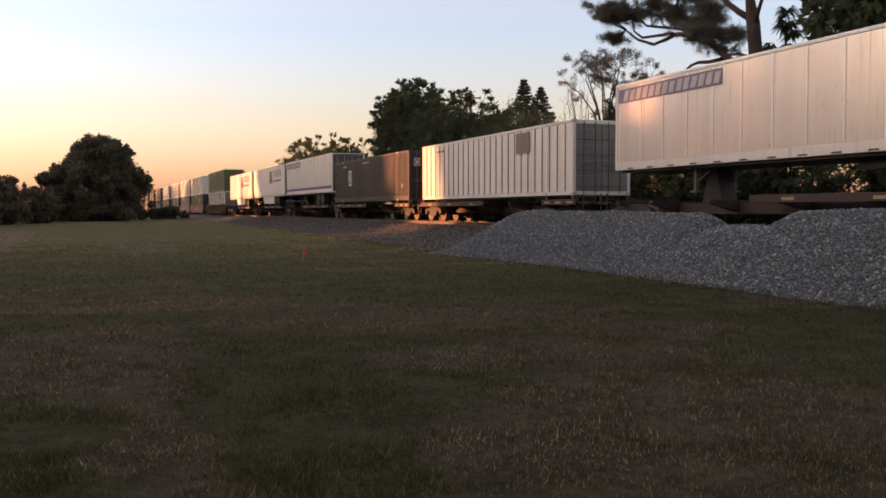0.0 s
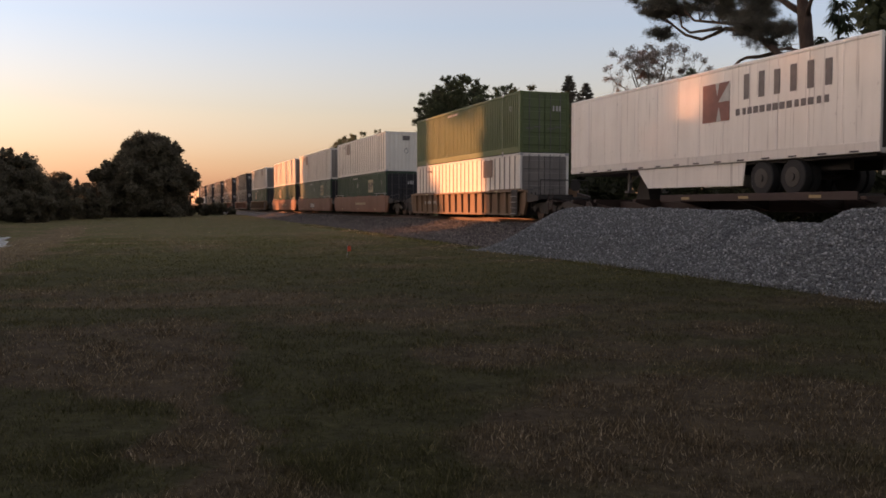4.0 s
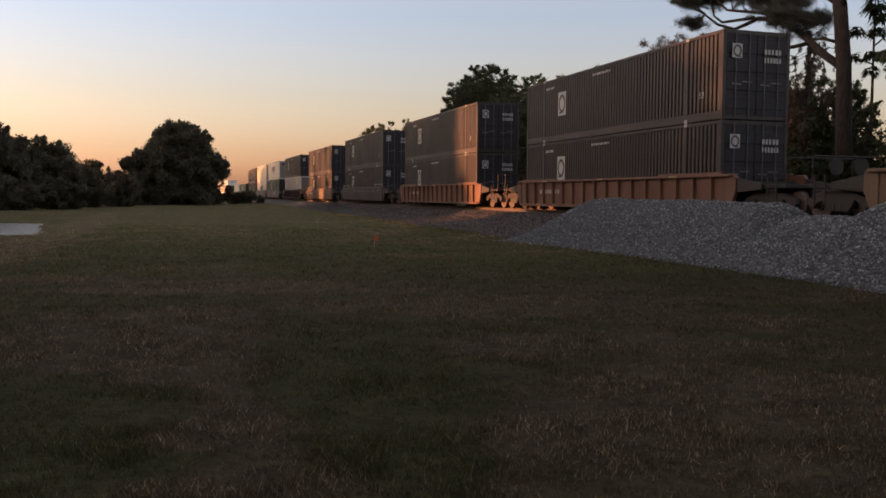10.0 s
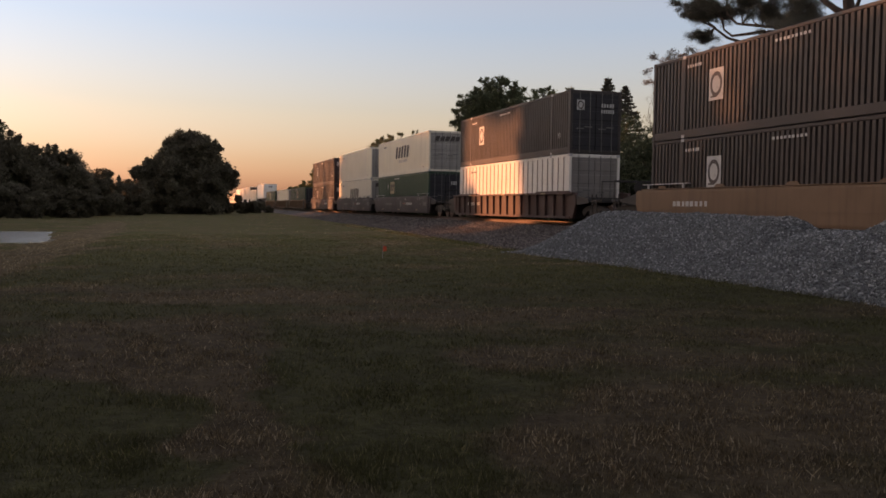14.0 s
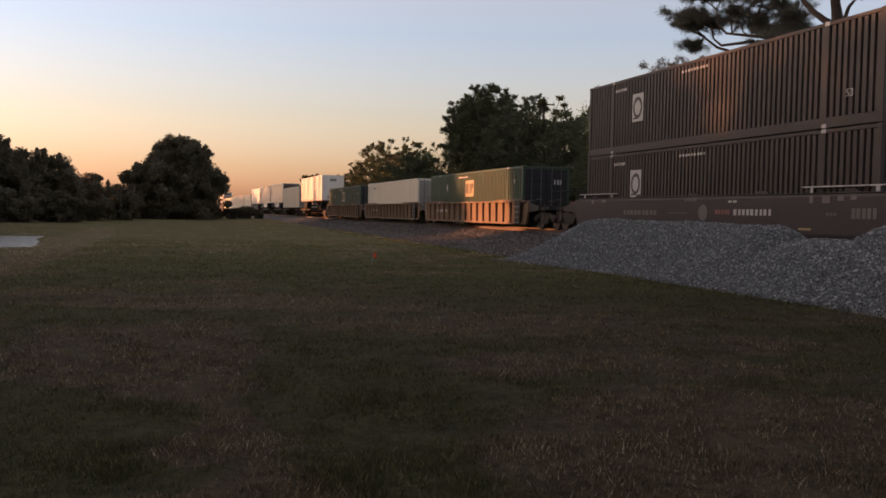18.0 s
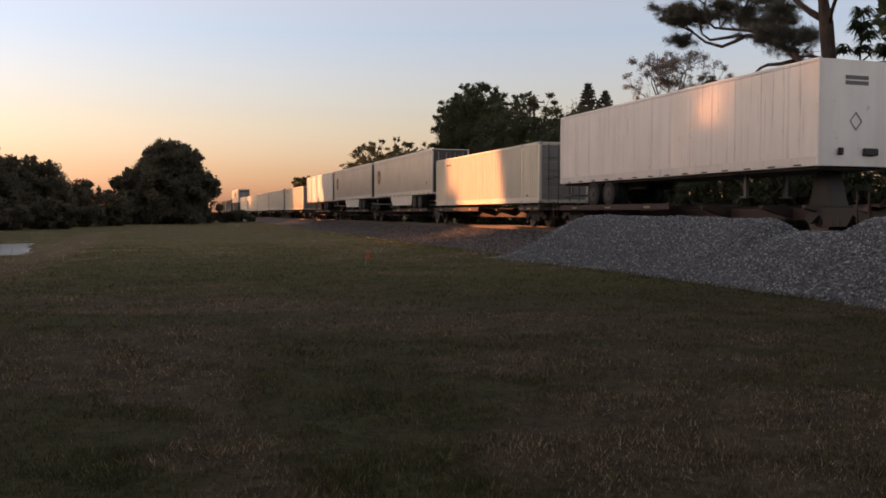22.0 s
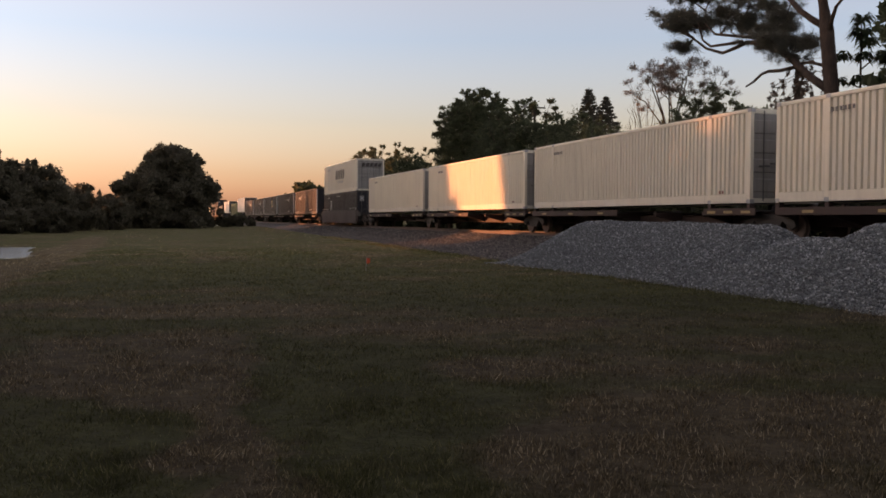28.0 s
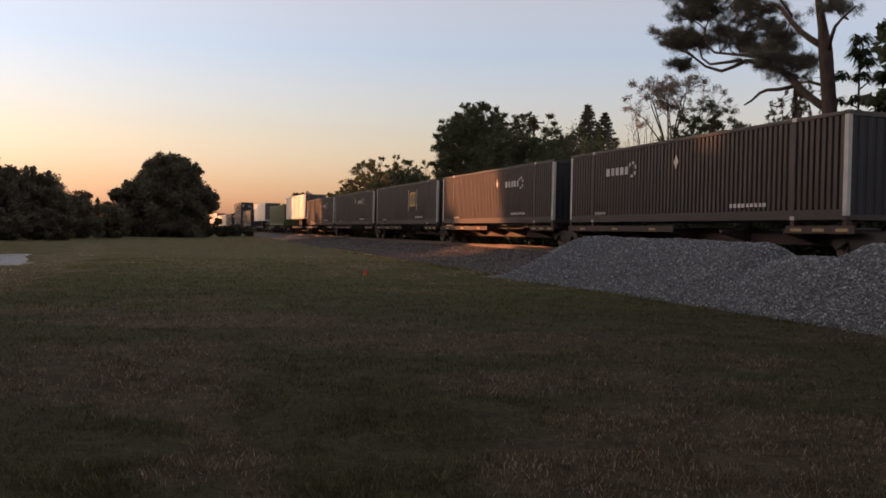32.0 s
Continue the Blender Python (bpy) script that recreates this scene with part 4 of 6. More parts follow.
def well_car(label, mat, ribbed, front, rear, front_truck, rear_truck, marks=""):
    """Well from y = -0.45 to 16.6; platforms reach out by front and rear metres."""
    c = thing("well_car", label, "railway car", "cars of the train")
    nm = mat.name
    a, b = -0.45, LONG + 0.45
    for s in (-1, 1):
        def lo(u, w):
            return (min(s * u, s * w), max(s * u, s * w))
        if ribbed:
            part("side_web", cached(("web", nm, s), lambda: Geo().box(*lo(1.335, 1.36), a, b, 0.3, 1.33).mesh("side_web", mat)), c)
            part("top_chord", cached(("tc", nm, s), lambda: Geo().box(*lo(1.325, 1.50), a - 0.3, b + 0.3, 1.33, 1.42).mesh("top_chord", mat, 0.015)), c)
            part("bottom_chord", cached(("bc", nm, s), lambda: Geo().box(*lo(1.325, 1.47), a, b, 0.2, 0.31).mesh("bottom_chord", mat, 0.015)), c)
            rib = cached(("rib", nm, s), lambda: Geo().prism([(s * 1.3605, 0.312), (s * 1.46, 0.312), (s * 1.49, 1.328), (s * 1.3605, 1.328)], 1, -0.05, 0.05).mesh("rib", mat, 0.008))
            for i in range(16):
                part("rib", rib, c).location = (0, 0.3 + i * (LONG - 0.6) / 15, 0)
            for y0, y1 in ((-0.2, 3.6), (12.6, 16.3)):
                part("guide_bar", cached(("gb", nm, s, y0), lambda: Geo().box(*lo(1.31, 1.42), y0, y1, 1.425, 1.49).mesh("guide_bar", mat, 0.01)), c)
        else:
            part("side_plate", cached(("sp", nm, s), lambda: Geo().prism([(s * 1.33, 0.22), (s * 1.43, 0.20), (s * 1.45, 0.30), (s * 1.45, 1.33), (s * 1.43, 1.42), (s * 1.33, 1.42)], 1, a, b).mesh("side_plate", mat, 0.015)), c)
            part("top_lip", cached(("tl", nm, s), lambda: Geo().box(*lo(1.34, 1.475), a, b, 1.424, 1.455).mesh("top_lip", mat, 0.008)), c)
            for i in range(5):
                g = cached(("guide", nm, s), lambda: Geo().prism([(-0.32, 1.457), (0.32, 1.457), (0.18, 1.56), (-0.18, 1.56)], 0, *lo(1.335, 1.38)).mesh("guide", mat))
                part("guide", g, c).location = (0, 0.9 + i * (LONG - 1.8) / 4, 0)
            for y0, y1 in ((-0.4, 2.7), (LONG - 2.7, LONG + 0.4)):
                part("guide_bar", cached(("sgb", nm, s, y0), lambda: Geo().box(*lo(1.33, 1.44), y0, y1, 1.60, 1.635).box(*lo(1.37, 1.40), y0 + 0.3, y0 + 0.42, 1.46, 1.60).box(*lo(1.37, 1.40), y1 - 0.42, y1 - 0.3, 1.46, 1.60).mesh("guide_bar", M_GREY)), c, "pale steel guide bar")
            part("seam", cached(("seam", nm, s), lambda: Geo().box(*lo(1.4515, 1.46), -0.1, LONG + 0.1, 0.62, 0.66).mesh("seam", mat)), c)
        # slanting ends of the side that rise to the platform
        for y, d, ext in ((a, -1, front), (b, 1, rear)):
            e = min(ext, 3.4)
            poly = [(y, 0.24), (y, 1.40), (y + d * 0.42, 1.40), (y + d * 0.5, 1.30), (y + d * 0.5, 0.86), (y + d * 0.2, 0.24)]
            part("end_bracket", Geo().prism(poly, 0, *lo(1.27, 1.40)).mesh("end_bracket", mat, 0.01), c)
            poly = [(y + d * 0.505, 1.28), (y + d * min(e, 1.7), 1.10), (y + d * min(e, 1.7), 0.92), (y + d * 0.7, 0.84), (y + d * 0.505, 0.84)]
            part("end_arm", Geo().prism(poly, 0, *lo(1.25, 1.36)).mesh("end_arm", M_STEEL, 0.008), c)
    part("floor", cached(("wf",), lambda: Geo().box(-1.32, 1.32, a, b, 0.2, 0.275).mesh("floor", M_STEEL)), c)
    for y, d, ext, own in ((a, -1, front, front_truck), (b, 1, rear, rear_truck)):
        part("bulkhead", Geo().box(-1.32, 1.32, min(y, y + d * 0.08), max(y, y + d * 0.08), 0.28, 1.2).mesh("bulkhead", M_STEEL), c)
        part("platform", Geo().box(-1.26, 1.26, min(y + d * 0.085, y + d * ext), max(y + d * 0.085, y + d * ext), 0.95, 1.07).mesh("platform", M_STEEL, 0.012), c)
        part("draft_sill", Geo().box(-0.3, 0.3, min(y + d * 0.09, y + d * (ext + 0.2)), max(y + d * 0.09, y + d * (ext + 0.2)), 0.66, 0.945).mesh("draft_sill", M_STEEL, 0.02), c)
        if own == "own":
            truck_parts(c, y + d * 1.75)
            part("coupler", Geo().box(-0.12, 0.12, min(y + d * (ext + 0.2), y + d * (ext + 0.62)), max(y + d * (ext + 0.2), y + d * (ext + 0.62)), 0.7, 0.9).mesh("coupler", M_STEEL, 0.03), c)
            part("end_rail", Geo().tube([(-1.2, y + d * (ext - 0.1), 1.07), (-1.2, y + d * (ext - 0.1), 1.85), (1.2, y + d * (ext - 0.1), 1.85), (1.2, y + d * (ext - 0.1), 1.07)], [0.025] * 4, 6).mesh("end_rail", M_STEEL), c)
            part("brake_wheel", cached(("bw", d), lambda: Geo().disc((0.55, d * 0.06, 0), 1, 0.26, 0.04, 16).mesh("brake_wheel", M_STEEL)), c).location = (0, y + d * (ext - 0.1), 1.6)
            ladder(c, -1.33, y + d * (ext - 0.55), 0.45, 1.3, M_STEEL)
        elif own == "shared":
            truck_parts(c, y + d * ext)
    if ribbed and mat is M_YELLOW:
        p = part("step_panel", cached("step_panel", lambda: Geo().box(-1.525, -1.505, -0.2, 0.5, 0.22, 1.43).mesh("step_panel", M_STEEL, 0.006)), c, "black step panel at the car's end")
        for k in range(4):
            part("step", cached("step", lambda: Geo().box(-1.60, -1.53, -0.12, 0.42, -0.012, 0.012).mesh("step", M_GREY)), p, "grey step").location = (0, 0, 0.3 + k * 0.27)
    if marks == "plate":
        part("lettering", plate(7.1, 9.4, 0.5, 0.98, M_MARK_K, x=-1.4605), c, "dark lettering panel")
        slant_bars(7.25, 9.3, 0.58, 0.92, M_MARK_W, 3, c, "white block letters", fill=0.7, lean=0.0, x=-1.468)
    elif marks == "bars":
        part("lettering", fine_bars(5.4, 8.8, 0.78, 0.95, M_MARK_Y, 13, x=-1.4605), c, "small cream letters")
    elif marks == "graffiti":
        for y0, y1, z0, z1, m, k, text in ((3.95, 5.8, 0.80, 0.99, M_MARK_W, 9, "small white letters"), (5.95, 6.75, 0.83, 0.98, M_MARK_R, 5, "faded red letters"), (10.3, 12.8, 0.78, 0.95, M_RIM, 9, "faded grey letters"),
                                           (8.3, 9.6, 0.84, 0.88, M_RIM, 10, "faded grey letters"), (-0.1, 0.8, 0.74, 1.02, M_RIM, 5, "small grey letters"), (1.3, 1.7, 0.82, 0.90, M_RIM, 3, "small grey letters"),
                                           (7.8, 8.6, 1.27, 1.34, M_RIM, 3, "small grey letters"), (5.6, 6.1, 1.20, 1.27, M_MARK_W, 2, "small white letters")):
            part("lettering", fine_bars(y0, y1, z0, z1, m, k, x=-1.4605), c, text)
        part("emblem", Geo().disc((-1.463, 7.4, 0.88), 0, 0.27, 0.006, 20).mesh("emblem", M_RIM), c, "faded grey round emblem")
        for y, w, h in ((0.6, 0.2, 0.12), (1.05, 0.22, 0.14), (1.55, 0.3, 0.2), (2.2, 0.14, 0.2), (14.2, 0.3, 0.1), (15.2, 0.2, 0.16)):
            part("patch", plate(y, y + w, 1.36 - h, 1.36, M_FADED_K, x=-1.4605, name="patch"), c, "worn grey paint patch")
    elif mat is not M_MAROON:
        part("lettering", fine_bars(12.2, 14.4, 0.8, 0.98, M_MARK_W, 8, x=-1.475 if not ribbed else -1.3605), c)
    if marks == "strips":
        for i in range(8):
            part("reflector", cached("pale_reflector", lambda: Geo().box(-1.4665, -1.4605, -0.2, 0.2, 1.02, 1.09).mesh("reflector", M_MARK_Y)), c, "pale reflector strip").location = (0, 1.2 + i * 1.95, 0)
    for i in range(0 if mat is M_MAROON else 3):
        part("reflector", cached(("refl", ribbed), lambda: Geo().box(-1.506, -1.5005, -0.25, 0.25, 1.345, 1.405).mesh("reflector", M_AMBER) if ribbed else Geo().box(-1.4665, -1.4605, -0.25, 0.25, 0.40, 0.46).mesh("reflector", M_AMBER)), c, "amber reflector strip").location = (0, 2.5 + i * 5.5, 0)
    return c


def spine_car(label, front, rear, front_truck, rear_truck, trailer):
    """Open spine platform: a deep centre sill with cross arms and end decks."""
    c = thing("spine_car", label, "railway car", "cars of the train")
    part("centre_sill", Geo().box(-0.33, 0.33, -front, LONG + rear, 0.46, 0.82).mesh("centre_sill", M_SPINE, 0.03), c)
    for y in (0.35, 2.2, 5.2, 8.1, 11.0, 13.9, 15.8):
        part("cross_arm", cached(("arm",), lambda: Geo().prism([(-1.42, 0.80), (-0.34, 0.52), (0.34, 0.52), (1.42, 0.80), (1.42, 0.90), (-1.42, 0.90)], 1, -0.1, 0.1).mesh("cross_arm", M_SPINE, 0.012)), c).location = (0, y, 0)
    decks = ((0.45, 9.2),) if trailer == "rear_lead" else ((7.0, 15.8),) if trailer == "nose_lead" else ((-0.5, 2.1), (7.8, 15.9))
    for i, (a, b) in enumerate(decks):
        for s in (-1, 1):
            lo = (min(s * 0.62, s * 1.46), max(s * 0.62, s * 1.46))
            part("deck", cached(("deck", a, b, s), lambda: Geo().box(*lo, a, b, 0.904, 0.96).mesh("deck", M_STEEL, 0.01)), c)
            part("deck_edge", cached(("edge", a, b, s), lambda: Geo().box(min(s * 1.462, s * 1.50), max(s * 1.462, s * 1.50), a, b, 0.80, 1.02).mesh("deck_edge", M_SPINE, 0.008)), c)
        for k in range(3):
            part("reflector", cached("refs", lambda: Geo().box(-1.506, -1.501, -0.22, 0.22, 0.86, 0.94).mesh("reflector", M_AMBER)), c, "pale reflector strip").location = (0, a + (k + 0.5) * (b - a) / 3, 0)
    for y, d, ext, own in ((0, -1, front, front_truck), (LONG, 1, rear, rear_truck)):
        if own == "own":
            truck_parts(c, y + d * (ext - 1.75))
            part("coupler", Geo().box(-0.12, 0.12, min(y + d * ext, y + d * (ext + 0.45)), max(y + d * ext, y + d * (ext + 0.45)), 0.6, 0.8).mesh("coupler", M_STEEL, 0.03), c)
            part("end_platform", Geo().box(-1.3, 1.3, min(y + d * (ext - 0.9), y + d * ext), max(y + d * (ext - 0.9), y + d * ext), 0.83, 0.90).mesh("end_platform", M_SPINE), c)
            ladder(c, -1.35, y + d * (ext - 0.5), 0.4, 1.2, M_SPINE)
        elif own == "shared":
            truck_parts(c, y + d * ext)
    if trailer == "box":
        for y in (0.0, 2.0, 14.0, LONG - 0.16):
            for s in (-1, 1):
                part("pedestal", cached("ped", lambda: Geo().box(-0.09, 0.09, 0, 0.16, 0.905, 1.165).mesh("pedestal", M_SPINE, 0.01)), c).location = (s * 1.2, y, 0)
    else:
        y = 12.2 if trailer == "rear_lead" else 1.0
        part("hitch", Geo().prism([(y - 0.5, 0.825), (y + 0.5, 0.825), (y + 0.18, 1.88), (y - 0.18, 1.88)], 0, -0.3, 0.3).mesh("hitch", M_STEEL, 0.02), c, "black steel trailer hitch stand")
    return c


# ---- road trailers ----
def trailer(label, lead, skirt=False, ribs=True, skin=None):
    """A 53-foot road trailer with its leading end at y = 0; lead: 'doors' or 'nose'."""
    t = thing("road_trailer", label, "trailer", "trailers on the train")
    z0, z1 = 1.98, 4.97
    flip = lead == "nose"
    skin = skin or M_TRAILER

    def yy(y):
        return LONG - y if flip else y

    def span(a, b):
        return (min(yy(a), yy(b)), max(yy(a), yy(b)))
    for s in (-1, 1):
        part("side_panel", cached(("ts", s, skin.name), lambda: Geo().box(min(s * 1.25, s * 1.285), max(s * 1.25, s * 1.285), 0.06, LONG - 0.06, z0 + 0.28, z1 - 0.12).mesh("side_panel", skin)), t)
        part("top_rail", cached(("tt", s), lambda: Geo().box(min(s * 1.22, s * 1.296), max(s * 1.22, s * 1.296), 0.05, LONG - 0.05, z1 - 0.122, z1).mesh("top_rail", M_TRAILER, 0.03)), t, "rounded aluminium top rail")
        part("bottom_rail", cached(("tb", s), lambda: Geo().box(min(s * 1.22, s * 1.297), max(s * 1.22, s * 1.297), 0.05, LONG - 0.05, z0, z0 + 0.282).mesh("bottom_rail", M_WHITE, 0.015)), t)
        for i in range(14 if s < 0 else 0):
            part("marker", cached("mkr", lambda: Geo().box(-1.303, -1.2975, -0.16, 0.16, z0 + 0.03, z0 + 0.075).mesh("marker", M_STEEL)), t).location = (0, 0.8 + i * 1.11, 0)
        if ribs:
            for i in range(13 if s < 0 else 0):
                part("panel_joint", cached(("joint", skin.name), lambda: Geo().box(-1.2985, -1.2855, -0.028, 0.028, z0 + 0.283, z1 - 0.123).mesh("panel_joint", M_SEAM)), t).location = (0, 1.25 + i * 1.22, 0)
        for y in (0.03, LONG - 0.03):
            part("corner_post", cached(("tp", s), lambda: Geo().box(min(s * 1.2, s * 1.30), max(s * 1.2, s * 1.30), -0.05, 0.05, z0, z1 - 0.005).mesh("corner_post", M_TRAILER, 0.02)), t).location = (0, y, 0)
    part("roof", cached("troof", lambda: Geo().box(-1.225, 1.225, 0.05, LONG - 0.05, z1 - 0.06, z1 - 0.015).mesh("roof", M_TRAILER)), t)
    part("floor", cached("tfloor", lambda: Geo().box(-1.225, 1.225, 0.05, LONG - 0.05, z0 + 0.02, z0 + 0.16).mesh("floor", M_STEEL)), t)
    ny = yy(LONG - 0.06)
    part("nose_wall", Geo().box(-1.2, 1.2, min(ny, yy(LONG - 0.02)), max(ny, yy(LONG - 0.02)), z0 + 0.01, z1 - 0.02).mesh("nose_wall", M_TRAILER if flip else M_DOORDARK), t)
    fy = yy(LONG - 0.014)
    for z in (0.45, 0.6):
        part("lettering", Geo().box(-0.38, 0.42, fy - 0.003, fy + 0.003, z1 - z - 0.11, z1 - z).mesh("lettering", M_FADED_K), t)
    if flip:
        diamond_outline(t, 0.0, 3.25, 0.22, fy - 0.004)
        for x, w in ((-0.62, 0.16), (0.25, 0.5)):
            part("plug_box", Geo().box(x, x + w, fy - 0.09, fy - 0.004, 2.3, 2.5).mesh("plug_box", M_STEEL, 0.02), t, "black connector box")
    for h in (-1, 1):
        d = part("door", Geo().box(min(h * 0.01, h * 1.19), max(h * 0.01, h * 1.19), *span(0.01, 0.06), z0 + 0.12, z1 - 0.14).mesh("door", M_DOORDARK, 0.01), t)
        for q in (0.3, 0.85):
            part("lock_rod", Geo().tube([(h * q, yy(-0.015), z0 + 0.1), (h * q, yy(-0.015), z1 - 0.12)], [0.018, 0.018], 6).mesh("lock_rod", M_GREY), d)
    part("door_frame", Geo().box(-1.2, 1.2, *span(0.0, 0.07), z0 - 0.02, z0 + 0.115).mesh("door_frame", M_TRAILER, 0.01), t)
    part("rear_bumper", Geo().box(-1.1, 1.1, *span(0.0, 0.1), 1.42, 1.52).box(-0.75, -0.67, *span(0.02, 0.09), 1.52, 1.98).box(0.67, 0.75, *span(0.02, 0.09), 1.52, 1.98).mesh("rear_bumper", M_GREY, 0.01), t)
    part("slider_frame", Geo().box(-0.62, -0.5, *span(1.6, 6.2), 1.62, 1.975).box(0.5, 0.62, *span(1.6, 6.2), 1.62, 1.975).mesh("slider_frame", M_STEEL), t)
    tyre = cached("tyre", lambda: Geo().disc((0, 0, 0), 0, 0.50, 0.27, 26).mesh("tyre", M_RUBBER, 0.03))
    rim = cached("rim", lambda: Geo().disc((-0.14, 0, 0), 0, 0.29, 0.02, 20).disc((-0.155, 0, 0), 0, 0.11, 0.05, 12).mesh("rim", M_WHEELRIM, 0.006))
    for y in (3.05, 4.35):
        part("axle", Geo().tube([(-1.0, yy(y), 1.465), (1.0, yy(y), 1.465)], [0.07, 0.07], 8).mesh("axle", M_STEEL), t)
        for s in (-1, 1):
            for k, x in enumerate((1.115, 0.80)):
                w = part("wheel", tyre, t, "black rubber road tyre")
                w.location = (s * x, yy(y), 1.465)
                if k == 0:
                    r = part("rim", rim, w, "dark steel rim")
                    r.rotation_euler = (0, 0, 0 if s < 0 else math.pi)
    for s in (-1, 1):
        g = Geo().box(s * 0.75 - 0.06, s * 0.75 + 0.06, yy(12.4) - 0.06, yy(12.4) + 0.06, 1.22, 1.975).box(s * 0.75 - 0.14, s * 0.75 + 0.14, yy(12.4) - 0.14, yy(12.4) + 0.14, 1.16, 1.215)
        g.tube([(s * 0.75, yy(12.4), 1.5), (s * 0.75, yy(11.4), 1.96)], [0.025, 0.025], 6)
        part("landing_leg", g.mesh("landing_leg", M_RIM), t, "grimy grey landing leg")
        if skirt:
            part("side_skirt", Geo().prism([(yy(5.1), 1.975), (yy(11.1), 1.975), (yy(11.05), 1.9), (yy(10.4), 1.28), (yy(5.2), 1.26)], 0, min(s * 1.2, s * 1.225), max(s * 1.2, s * 1.225)).mesh("side_skirt", M_TRAILER), t, "pale side skirt")
    part("underframe", Geo().box(-1.15, 1.15, 0.2, LONG - 0.2, 1.9, 1.975).mesh("underframe", M_STEEL), t)
    return t


def banner_trailer(kind):
    t = trailer("road trailer with a violet lettered banner", "doors", skin=M_POLISH if kind == 0 else M_DULL)
    X = -1.293
    if kind == 0:
        part("banner", plate(10.6, 15.98, 4.30, 4.78, M_FADED_P, x=X), t, "faded violet banner")
        part("banner", plate(10.6, 13.2, 4.29, 4.30, M_MARK_R, x=X), t)
        slant_bars(10.75, 15.8, 4.36, 4.72, M_MARK_W, 14, t, "white leaning letters", fill=0.66, lean=0.3, x=X - 0.007)
    else:
        part("banner", plate(10.55, 15.74, 4.33, 4.80, M_MARK_P, x=X), t, "violet banner")
        slant_bars(10.7, 15.6, 4.39, 4.74, M_MARK_W, 14, t, "white leaning letters", fill=0.62, lean=0.3, x=X - 0.007)
        part("stripe", plate(0.15, 16.0, 2.30, 2.50, M_MARK_P, x=X - 0.001), t, "violet stripe along the base")
    return t


def red_block_trailer():
    t = trailer("white road trailer with red block and dark lettering", "doors", True)
    X = -1.293
    g = Geo().box(X - 0.006, X, 5.8, 7.15, 3.3, 4.5)
    part("emblem", g.mesh("emblem", M_MARK_R), t, "red square emblem")
    g = Geo().prism([(5.8, 3.9), (6.35, 3.9), (5.8, 4.5)], 0, X - 0.010, X - 0.0065).prism([(6.2, 3.3), (6.45, 3.3), (6.32, 3.75)], 0, X - 0.010, X - 0.0065).prism([(6.3, 4.5), (6.5, 4.5), (6.42, 4.1)], 0, X - 0.010, X - 0.0065)
    part("emblem", g.mesh("emblem", M_MARK_W), t)
    slant_bars(1.6, 5.55, 3.85, 4.6, M_FADED_K, 6, t, "tall dark letters", fill=0.38, lean=0.0, x=X)
    part("lettering", fine_bars(1.7, 5.6, 3.40, 3.60, M_FADED_K, 14, x=X), t, "small dark letters")
    return t


def shield_trailer():
    t = trailer("polished grey road trailer with a brown shield", "doors", True, False, M_POLISH)
    X = -1.293
    out = [(14.0, 3.95), (14.15, 4.12), (14.5, 4.18), (14.85, 4.12), (15.0, 3.95), (15.0, 3.45), (14.8, 3.15), (14.5, 3.0), (14.2, 3.15), (14.0, 3.45)]
    s = part("shield", Geo().prism(out, 0, X - 0.006, X).mesh("shield", M_MARK_B), t, "brown shield")
    slant_bars(14.15, 14.85, 3.38, 3.72, M_MARK_G, 3, s, "gold letters", fill=0.6, lean=0.0, x=X - 0.007)
    for z in (4.62, 4.72):
        part("stripe", plate(0.1, LONG - 0.1, z, z + 0.03, M_MARK_W, x=X), t, "thin pale line")
    return t


# ---- the order of the train: place of the leading end at the start, load and car ----
UNITS = [
    (10.08, "banner0"), (29.12, "posts_flat"), (47.47, "dark_flat"), (64.57, "banner1"), (81.69, "redblock"), (98.91, "redblock"),
    (120.27, "olive/whiteR", "rib", M_YELLOW, 1), (144.00, "white/greenA", "flat", M_ORANGE, 3), (163.28, "whitew/greenB", "flat", M_ORANGE, 3), (182.66, "whitex/greenC", "flat", M_ORANGE, 3),
    (206.19, "whiteR/greenD", "rib", M_YELLOW, 1), (229.57, "dark/dark", "rib", M_ORANGE, 1), (253.10, "dark/dark", "rib", M_ORANGE, 1), (276.42, "dark/dark", "flat", M_MAROON, 1),
    (300.07, "dark/dark", "flat", M_YELLOW, 1), (323.52, "dark/whitep", "rib", M_BROWN, 1), (346.97, "lean/greenC", "flat", M_PURPLE, 3), (366.43, "cream/leanlow", "flat", M_PURPLE, 3), (386.05, "dark/dark", "flat", M_PURPLE, 3),
    (409.34, "greenE", "rib", M_YELLOW, 3), (428.74, "cream1", "rib", M_YELLOW, 3), (448.12, "greenE", "rib", M_YELLOW, 3),
    (469.30, "plainN"), (487.70, "cream_flat"), (504.75, "shield"), (522.04, "shield"), (539.32, "plainD"), (558.17, "cream_flat"), (576.63, "cream_flat"), (593.94, "cream_flat"), (611.25, "cream_flat"), (628.66, "cream_flat"),
    (649.71, "lean/dark", "flat", M_MAROON, 1), (670.83, "framed_far"), (688.73, "framed_near"), (706.08, "framed_gold"), (723.50, "framed_near"), (740.70, "framed_near"), (758.40, "plainD"),
    (777.0, "green_flat"), (799.8, "plainD"), (821.5, "dark_flat"), (842.5, "dark/dark", "rib", M_YELLOW, 1), (866.0, "dark_flat"), (883.3, "cream_flat"), (901.0, "cream_flat"), (920.0, "plainD"), (938.0, "banner1"),
]


